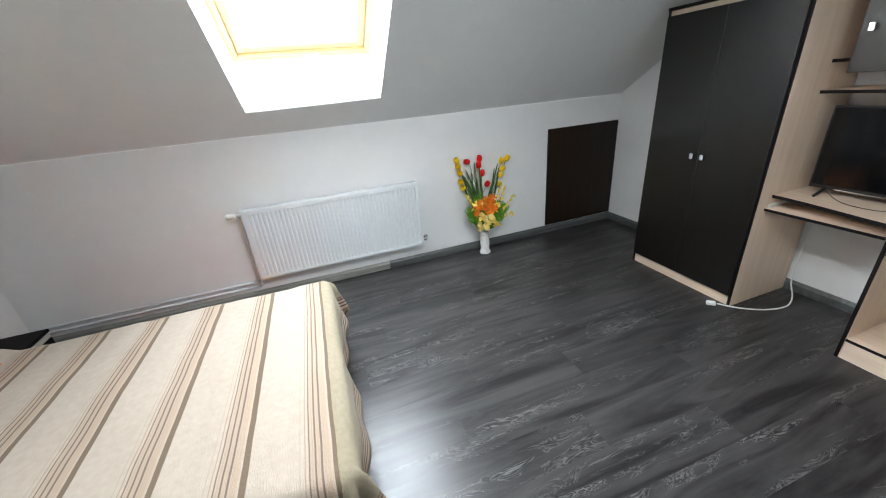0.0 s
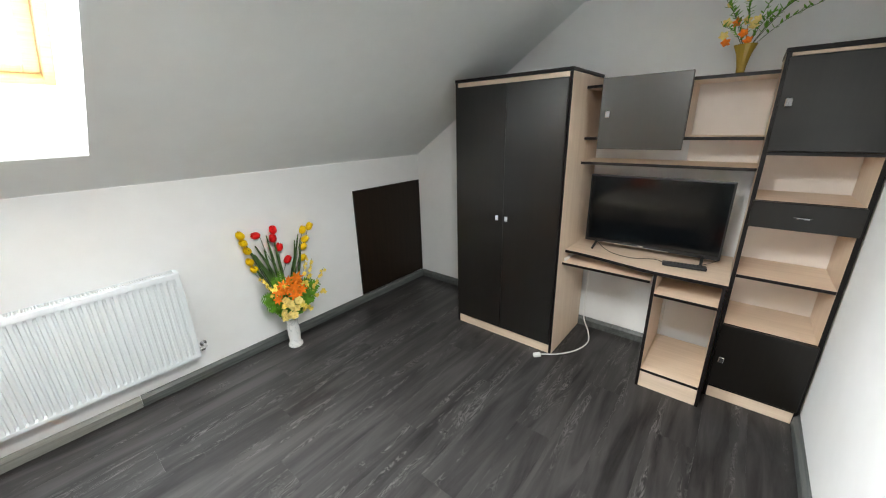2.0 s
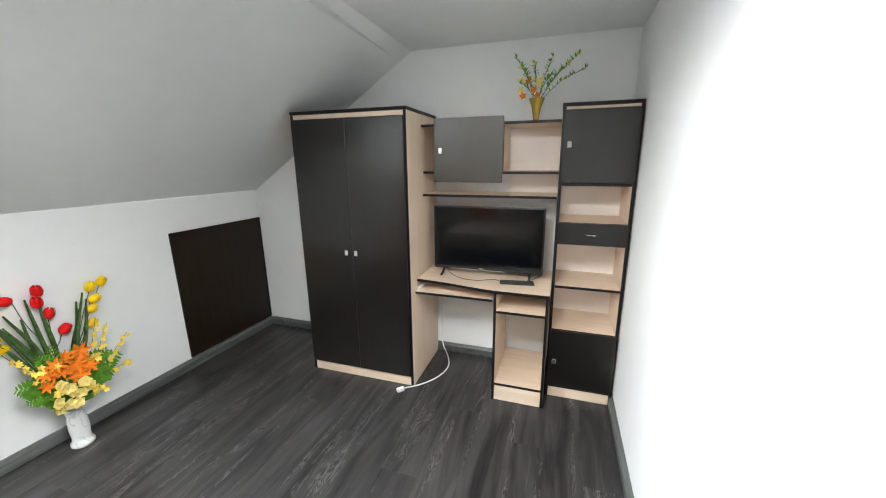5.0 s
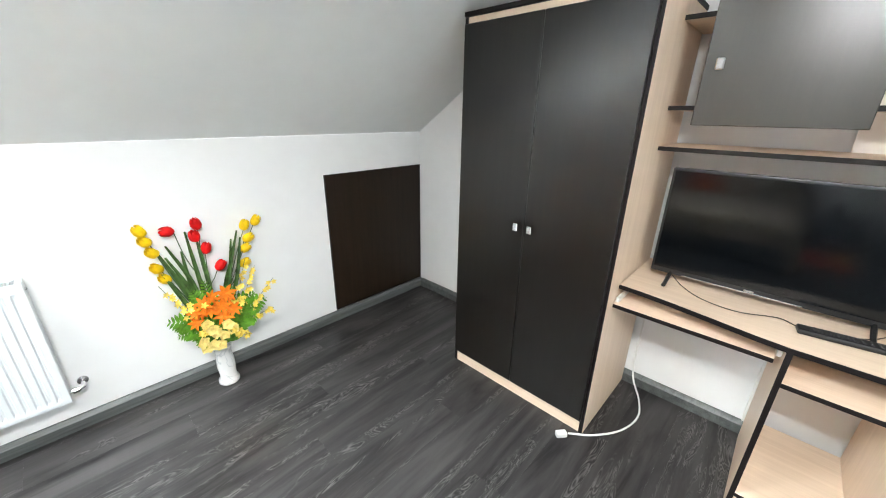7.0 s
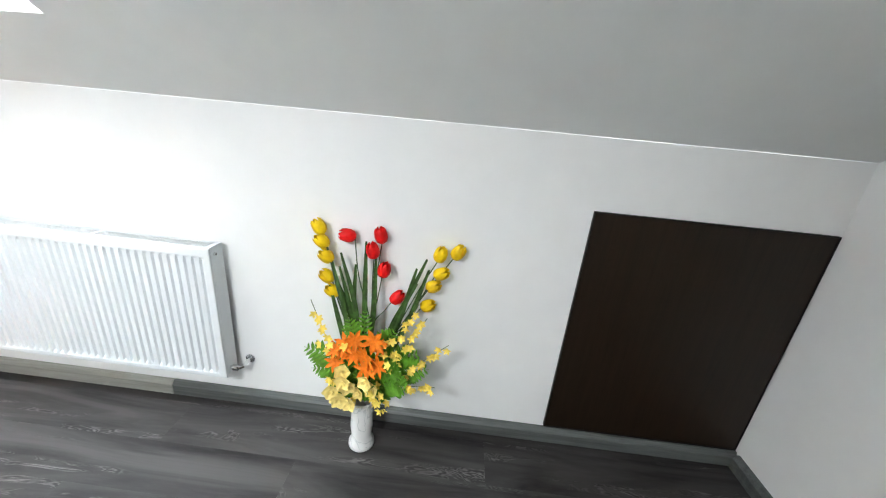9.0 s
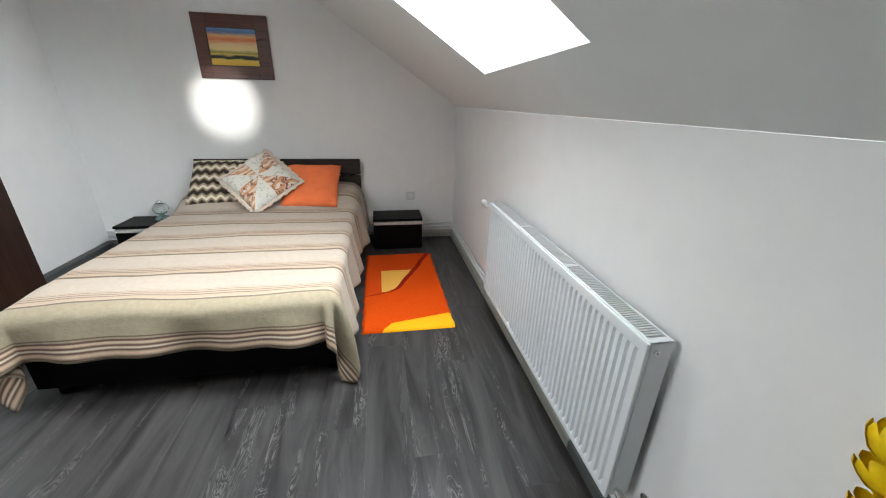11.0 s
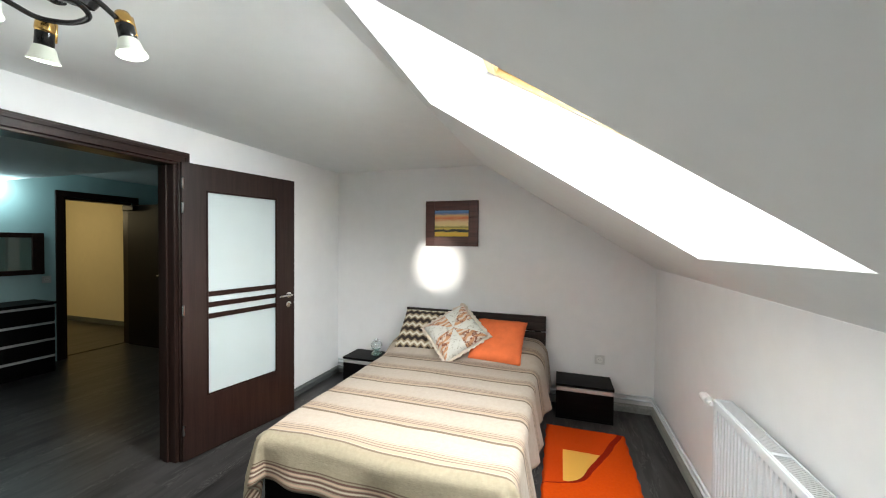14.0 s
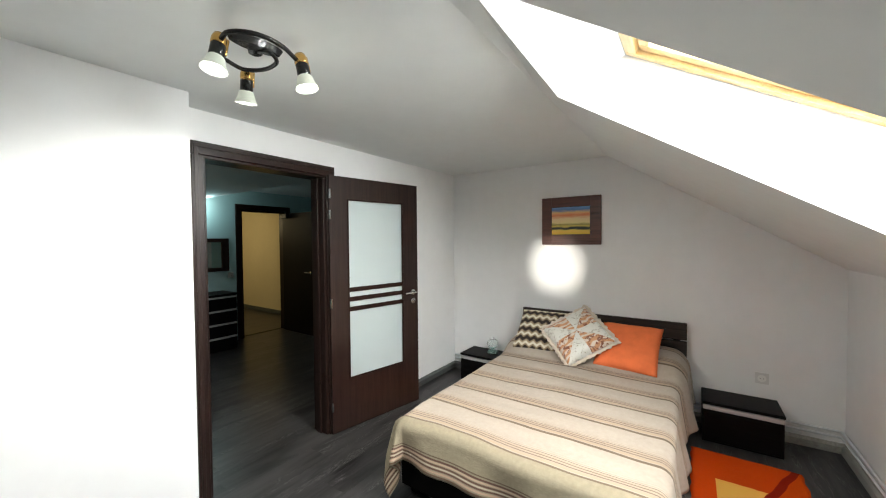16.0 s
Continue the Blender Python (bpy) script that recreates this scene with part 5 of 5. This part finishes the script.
def add_fern(bm, points, width, leaflets=14):
    pts = curve_points(points, 6)
    add_tube(bm, pts, 0.0015, 5, 0.5)
    for i in range(leaflets):
        t = 0.12 + 0.86 * i / leaflets
        k = min(len(pts) - 2, int(t * (len(pts) - 1)))
        p, d = pts[k], (pts[k + 1] - pts[k]).normalized()
        side = d.cross(Vector((0, -1, 0.2))).normalized()
        w = width * math.sin(math.pi * (0.25 + 0.72 * t)) ** 0.8
        for s in (-1, 1):
            q = (side * s * 0.85 + d * 0.5).normalized()
            n = q.cross(d).normalized()
            m = Matrix.Translation(p) @ Matrix((q.cross(n).to_tuple(), q.to_tuple(), n.to_tuple())).transposed().to_4x4()
            add_petal(bm, m, w, w * 0.38, -0.1, 3)


def add_star(bm, at, facing, radius, petals, width, cup=0.35, spin=0.0):
    q = Vector(facing).to_track_quat("Z", "Y").to_matrix().to_4x4()
    for i in range(petals):
        m = Matrix.Translation(at) @ q @ Matrix.Rotation(2 * math.pi * i / petals + spin, 4, "Z")
        add_petal(bm, m, radius, width, cup, 3)


def flower_vase():
    bx, by = 3.487, 4.0
    t = thing("flower_vase", (bx, by, 0), "white marbled vase on the floor full of artificial tulips", "vase of flowers")
    part("vase", lathe(((0.048, 0), (0.052, 0.006), (0.050, 0.022), (0.040, 0.034), (0.040, 0.06), (0.044, 0.10), (0.042, 0.15), (0.038, 0.19), (0.043, 0.215), (0.045, 0.225), (0.038, 0.225), (0.034, 0.19), (0.034, 0.06)), (bx, by, 0), 28), MARBLE, t, "white glossy vase with grey veins", smooth=True)
    rnd = random.Random(4)
    neck = Vector((bx, by, 0.22))

    def P(x, y, z):
        return Vector((x, y, z))
    yellow_l = [(3.297, 4.10, 0.879), (3.306, 4.10, 0.827), (3.321, 4.10, 0.769), (3.322, 4.10, 0.689), (3.342, 4.10, 0.63)]
    red = [(3.397, 4.11, 0.855), (3.518, 4.11, 0.867), (3.496, 4.085, 0.815), (3.535, 4.10, 0.738), (3.585, 4.11, 0.627)]
    yellow_r = [(3.735, 4.11, 0.818), (3.797, 4.12, 0.83), (3.743, 4.11, 0.745), (3.718, 4.11, 0.691), (3.703, 4.11, 0.608)]
    stems = bmesh.new()
    for group, base, colour, lab in ((yellow_l, (3.42, 4.06, 0.46), YELLOWPETAL, "yellow tulip head"), (red, (3.50, 4.06, 0.5), REDPETAL, "red tulip head"), (yellow_r, (3.57, 4.06, 0.45), YELLOWPETAL, "yellow tulip head")):
        base = Vector(base)
        for i, p in enumerate(group):
            p = Vector(p)
            up_ = (p - base).normalized()
            d = (up_ + Vector((rnd.uniform(-0.3, 0.3), -0.25, rnd.uniform(-0.1, 0.3)))).normalized()
            if group is red and i == 0:
                d = Vector((-1, -0.2, 0.15))
            if group is yellow_r and i > 1:
                d = Vector((0.75, -0.3, 0.5))
            if group is yellow_l and i > 0:
                d = Vector((-0.5, -0.35, 0.6))
            bm = bmesh.new()
            add_tulip(bm, p - d.normalized() * 0.027, d, 0.0345)
            part("tulip", bm, colour, t, lab, smooth=True)
            add_tube(stems, curve_points([neck, base, base.lerp(p, 0.55) + Vector((0, 0.005, 0.01)), p - d.normalized() * 0.025], 5), 0.0022, 5)
    part("stems", stems, STEMGREEN, t)
    blades = bmesh.new()
    for base, tip, bow in (((3.45, 4.02, 0.35), (3.34, 4.10, 0.76), 0.01), ((3.45, 4.03, 0.35), (3.365, 4.11, 0.73), 0.02), ((3.44, 4.02, 0.35), (3.335, 4.09, 0.66), 0.0),
                           ((3.48, 4.04, 0.35), (3.43, 4.10, 0.75), -0.02), ((3.48, 4.04, 0.35), (3.465, 4.11, 0.84), 0.0), ((3.49, 4.03, 0.35), (3.505, 4.10, 0.79), 0.01),
                           ((3.53, 4.04, 0.33), (3.655, 4.10, 0.76), 0.01), ((3.53, 4.03, 0.33), (3.69, 4.10, 0.80), -0.01), ((3.44, 4.03, 0.36), (3.35, 4.10, 0.70), 0.035),
                           ((3.54, 4.04, 0.36), (3.66, 4.10, 0.70), -0.02), ((3.45, 4.03, 0.36), (3.375, 4.10, 0.79), 0.03), ((3.55, 4.03, 0.36), (3.70, 4.10, 0.76), 0.015)):
        b, e = Vector(base), Vector(tip)
        add_blade(blades, [b, b.lerp(e, 0.5) + Vector((bow, 0, 0)), e], 0.021)
    part("tulip_leaves", blades, TULIPLEAF, t)
    ferns = bmesh.new()
    for a, tip, w in (((-0.02, 0, 0.07), (3.285, 3.96, 0.47), 0.055), ((-0.03, -0.01, 0.05), (3.31, 3.96, 0.38), 0.045), ((-0.03, 0, 0.05), (3.36, 4.03, 0.44), 0.05), ((-0.02, -0.03, 0.02), (3.39, 3.92, 0.34), 0.06),
                      ((0.02, -0.02, 0.03), (3.67, 3.94, 0.36), 0.065), ((0.03, 0, 0.06), (3.74, 3.97, 0.43), 0.065), ((0.02, 0.01, 0.1), (3.70, 4.0, 0.47), 0.055), ((0.03, 0, 0.06), (3.64, 3.95, 0.42), 0.06),
                      ((0.0, 0.02, 0.12), (3.42, 4.04, 0.56), 0.045), ((0.02, 0.02, 0.12), (3.60, 4.04, 0.53), 0.05), ((0, 0.02, 0.12), (3.48, 4.05, 0.60), 0.035), ((0.0, -0.03, 0.02), (3.53, 3.93, 0.34), 0.06), ((-0.02, -0.03, 0.03), (3.44, 3.93, 0.37), 0.055)):
        s = neck + Vector(a) * 0.5
        e = Vector(tip)
        add_fern(ferns, [s, s.lerp(e, 0.5) + Vector((0, 0, 0.05)), e], w * 1.25, 20)
    part("fern_fronds", ferns, LEAFGREEN, t)
    for i, (dx, dz, r) in enumerate(((-0.085, 0.31, 0.034), (-0.045, 0.34, 0.040), (-0.01, 0.37, 0.036), (0.055, 0.37, 0.048), (0.03, 0.31, 0.050), (-0.09, 0.25, 0.034), (0.075, 0.28, 0.040), (0.03, 0.25, 0.045), (-0.02, 0.29, 0.036), (0.07, 0.33, 0.032), (-0.06, 0.29, 0.030))):
        bm = bmesh.new()
        at = Vector((bx + dx, by - 0.03 - rnd.uniform(0, 0.04), 0.17 + dz))
        add_star(bm, at, (rnd.uniform(-0.8, 0.8), -1, rnd.uniform(-0.2, 0.9)), r * 1.12, 7, r * 0.46, 0.2, rnd.random())
        part("orange_leaf", bm, ORANGEPETAL, t)
    for i, (dx, dz) in enumerate(((-0.055, 0.17), (-0.03, 0.13), (-0.055, 0.075), (-0.09, 0.10), (0.035, 0.15), (0.01, 0.10), (-0.02, 0.06), (-0.04, 0.16), (0.055, 0.11), (-0.075, 0.055))):
        bm = bmesh.new()
        at = Vector((bx + dx, by - 0.065 - rnd.uniform(0, 0.035), 0.232 + dz))
        f = (rnd.uniform(-0.5, 0.5), -1, rnd.uniform(-0.1, 0.5))
        add_star(bm, at, f, 0.031, 5, 0.034, 0.35, rnd.random())
        add_star(bm, at + Vector((0, -0.006, 0)), f, 0.011, 5, 0.010, 0.9)
        part("cream_blossom", bm, CREAMPETAL, t)
    for i in range(18):
        bm = bmesh.new()
        at = Vector((bx + rnd.uniform(-0.13, 0.12), by - rnd.uniform(0.02, 0.09), 0.27 + rnd.uniform(0.0, 0.30)))
        add_star(bm, at, (rnd.uniform(-0.7, 0.7), -1, rnd.uniform(-0.3, 0.7)), 0.017, 5, 0.012, 0.35, rnd.random())
        part("small_blossom", bm, LEMONPETAL, t)
    for tip, n, along in (((3.30, 4.0, 0.64), 9, 0.25), ((3.715, 4.0, 0.62), 12, 0.25), ((3.80, 4.0, 0.52), 12, 0.25), ((3.68, 4.02, 0.66), 9, 0.25), ((3.765, 3.96, 0.36), 12, 0.16), ((3.60, 3.88, 0.30), 7, 0.1), ((3.40, 3.9, 0.40), 7, 0.14)):
        st = bmesh.new()
        e = Vector(tip)
        s = Vector((bx + (e.x - bx) * 0.3, by - 0.02, 0.30))
        line = curve_points([s, s.lerp(e, 0.5) + Vector((0, -0.01, 0.02)), e], 8)
        add_tube(st, line, 0.0014, 5)
        twig = part("blossom_twig", st, STEMGREEN, t, "thin twig of small yellow blossoms")
        for i in range(n):
            p = line[int((0.35 + 0.65 * i / n) * (len(line) - 1))] + Vector((rnd.uniform(-0.012, 0.012), -0.01, rnd.uniform(-0.012, 0.012)))
            bm = bmesh.new()
            add_star(bm, p, (rnd.uniform(-0.6, 0.6), -1, rnd.uniform(-0.3, 0.6)), 0.016, 5, 0.010, 0.4, rnd.random())
            part("blossom", bm, LEMONPETAL, twig, "small yellow blossom")


flower_vase()


def shelf_flowers():
    bx, by, bz = 4.87, 1.745, 1.728
    t = thing("shelf_vase", (bx, by, bz), "amber glass vase of leafy artificial twigs on the top shelf", "vase of flowers")
    part("vase", lathe(((0.030, 0), (0.032, 0.006), (0.018, 0.014), (0.020, 0.04), (0.030, 0.09), (0.048, 0.135), (0.044, 0.135), (0.026, 0.09), (0.014, 0.04)), (bx, by, bz), 14), AMBERGLASS, t, "flared amber glass vase", smooth=False)
    rnd = random.Random(9)
    twigs, leaves = bmesh.new(), bmesh.new()
    neck = Vector((bx, by, bz + 0.10))
    for dx, dy, dz in ((-0.08, 0.09, 0.20), (0.0, 0.13, 0.27), (-0.05, 0.02, 0.22), (0.0, -0.08, 0.26), (-0.06, -0.17, 0.20), (-0.04, -0.22, 0.25), (-0.10, -0.08, 0.14), (-0.05, 0.10, 0.12), (-0.06, -0.26, 0.17)):
        e = neck + Vector((dx, dy, dz))
        line = curve_points([neck, neck.lerp(e, 0.5) + Vector((0, 0, 0.03)), e], 7)
        add_tube(twigs, line, 0.0016, 5, 0.6)
        for i in range(4, len(line)):
            for _ in range(2):
                d = Vector((rnd.uniform(-1, 0.3), rnd.uniform(-1, 1), rnd.uniform(-0.2, 1))).normalized()
                q = d.to_track_quat("Y", "Z").to_matrix().to_4x4()
                add_petal(leaves, Matrix.Translation(line[i]) @ q, rnd.uniform(0.018, 0.032), 0.010, 0.15, 3)
        if rnd.random() < 0.6:
            bud = bmesh.new()
            add_star(bud, e, (-1, rnd.uniform(-0.5, 0.5), 0.2), 0.014, 5, 0.012, 0.4)
            part("white_bud", bud, CREAMPETAL, t)
    part("twigs", twigs, STEMGREEN, t)
    part("leaves", leaves, LEAFGREEN, t)
    for i in range(9):
        bm = bmesh.new()
        at = neck + Vector((rnd.uniform(-0.07, 0.0), rnd.uniform(-0.03, 0.10), rnd.uniform(0.04, 0.14)))
        add_star(bm, at, (-1, rnd.uniform(-0.6, 0.6), rnd.uniform(0, 0.5)), 0.022, 5, 0.018, 0.35, rnd.random())
        part("blossom", bm, ORANGEPETAL if i % 2 else CREAMPETAL, t)


shelf_flowers()

# hall furniture
d = thing("chest_of_drawers", (1.55, -2.2, 0), "dark chest of drawers with aluminium strips in the hall", "chest of drawers")
part("body", box((1.05, -2.428, 0.0), (2.15, -2.03, 0.76), 0.003), BEDBLACK, d)
part("top_board", box((1.04, -2.43, 0.761), (2.16, -2.0, 0.785), 0.003), BEDBLACK, d)
for i in range(4):
    z = 0.02 + i * 0.185
    f = part("drawer_front", box((1.055, -2.029, z), (2.145, -2.01, z + 0.150), 0.002), BEDBLACK, d)
    part("grip_strip", box((1.055, -2.029, z + 0.152), (2.145, -2.012, z + 0.176), 0.002), ALUMINIUM, f, "aluminium grip strip")
mir = thing("wall_mirror", (1.5, -2.44, 1.06), "wide mirror in a broad black frame on the hall wall", "mirror")
bm = bmesh.new()
for lo, hi in (((0.95, -2.449, 1.07), (1.05, -2.42, 1.55)), ((1.95, -2.449, 1.07), (2.05, -2.42, 1.55)), ((1.05, -2.449, 1.07), (1.95, -2.42, 1.125)), ((1.05, -2.449, 1.495), (1.95, -2.42, 1.55))):
    add_box(bm, lo, hi, 0.003)
part("frame", bm, WENGE_Y, mir)
part("glass", box((1.05, -2.445, 1.125), (1.95, -2.435, 1.495)), MIRROR, mir)
wl = thing("hall_wall_lamp", (1.36, -2.45, 2.06), "small round lit wall lamp in the hall", "lamp")
part("base", lathe(((0.04, 0), (0.04, 0.015)), (1.36, -2.45, 2.06), 16, Matrix.Rotation(radians(-90), 4, "X")), WHITEPLASTIC, wl)
g = part("globe", lathe(((0.02, -0.045), (0.04, -0.03), (0.048, 0.0), (0.04, 0.03), (0.02, 0.045)), (1.36, -2.385, 2.06), 18), BULB, wl, "lit glass globe", smooth=True)
g.visible_shadow = False

# floor planks: laminate boards along x, each on its own -------------------
def planks(name, x0, x1, y0, y1, width=0.193, length=1.28, row0=0):
    base = new(name)
    base.location = (x0, y0, 0)
    tagged(base, kind="structure")
    meshes = {}

    def mesh(l, w):
        key = (round(l, 3), round(w, 3))
        if key not in meshes:
            bm = bmesh.new()
            g = 0.00005
            z = (-0.008, -0.00012, 0.0)
            rings = []
            for zz, i in ((z[0], 0), (z[1], 0), (z[2], 0.0004)):
                rings.append([bm.verts.new((a, b, zz)) for a, b in ((g + i, g + i), (l - g - i, g + i), (l - g - i, w - g - i), (g + i, w - g - i))])
            for p, q in zip(rings, rings[1:]):
                for k in range(4):
                    bm.faces.new((p[k], p[(k + 1) % 4], q[(k + 1) % 4], q[k]))
            bm.faces.new(rings[-1])
            me = bpy.data.meshes.new("plank")
            bm.to_mesh(me)
            bm.free()
            me.materials.append(FLOORWOOD)
            meshes[key] = me
        return meshes[key]
    y, r = y0, row0
    while y < y1 - 0.01:
        w = min(width, y1 - y)
        x = x0 - (r * 0.43 % 1) * length
        while x < x1 - 0.02:
            a, b = max(x, x0), min(x + length, x1)
            if b - a > 0.02:
                ob = new("plank", mesh(b - a, w))
                ob.parent = base
                ob.location = (a - x0, y - y0, 0)
            x += length
        y += w
        r += 1
    return base


structure("floor_slab", box((-1.5, -7.2, -0.14), (XE + 0.2, YN + 0.2, -0.0085)), surface("screed", (0.1, 0.1, 0.1), 0.9))
planks("floor", 0.0, XE, 0.80, YN)
planks("hall_floor", -1.3, 3.6, -2.57, 0.80, row0=5)
planks("corridor_floor", -0.62, 1.9, -7.0, -2.571, row0=2)
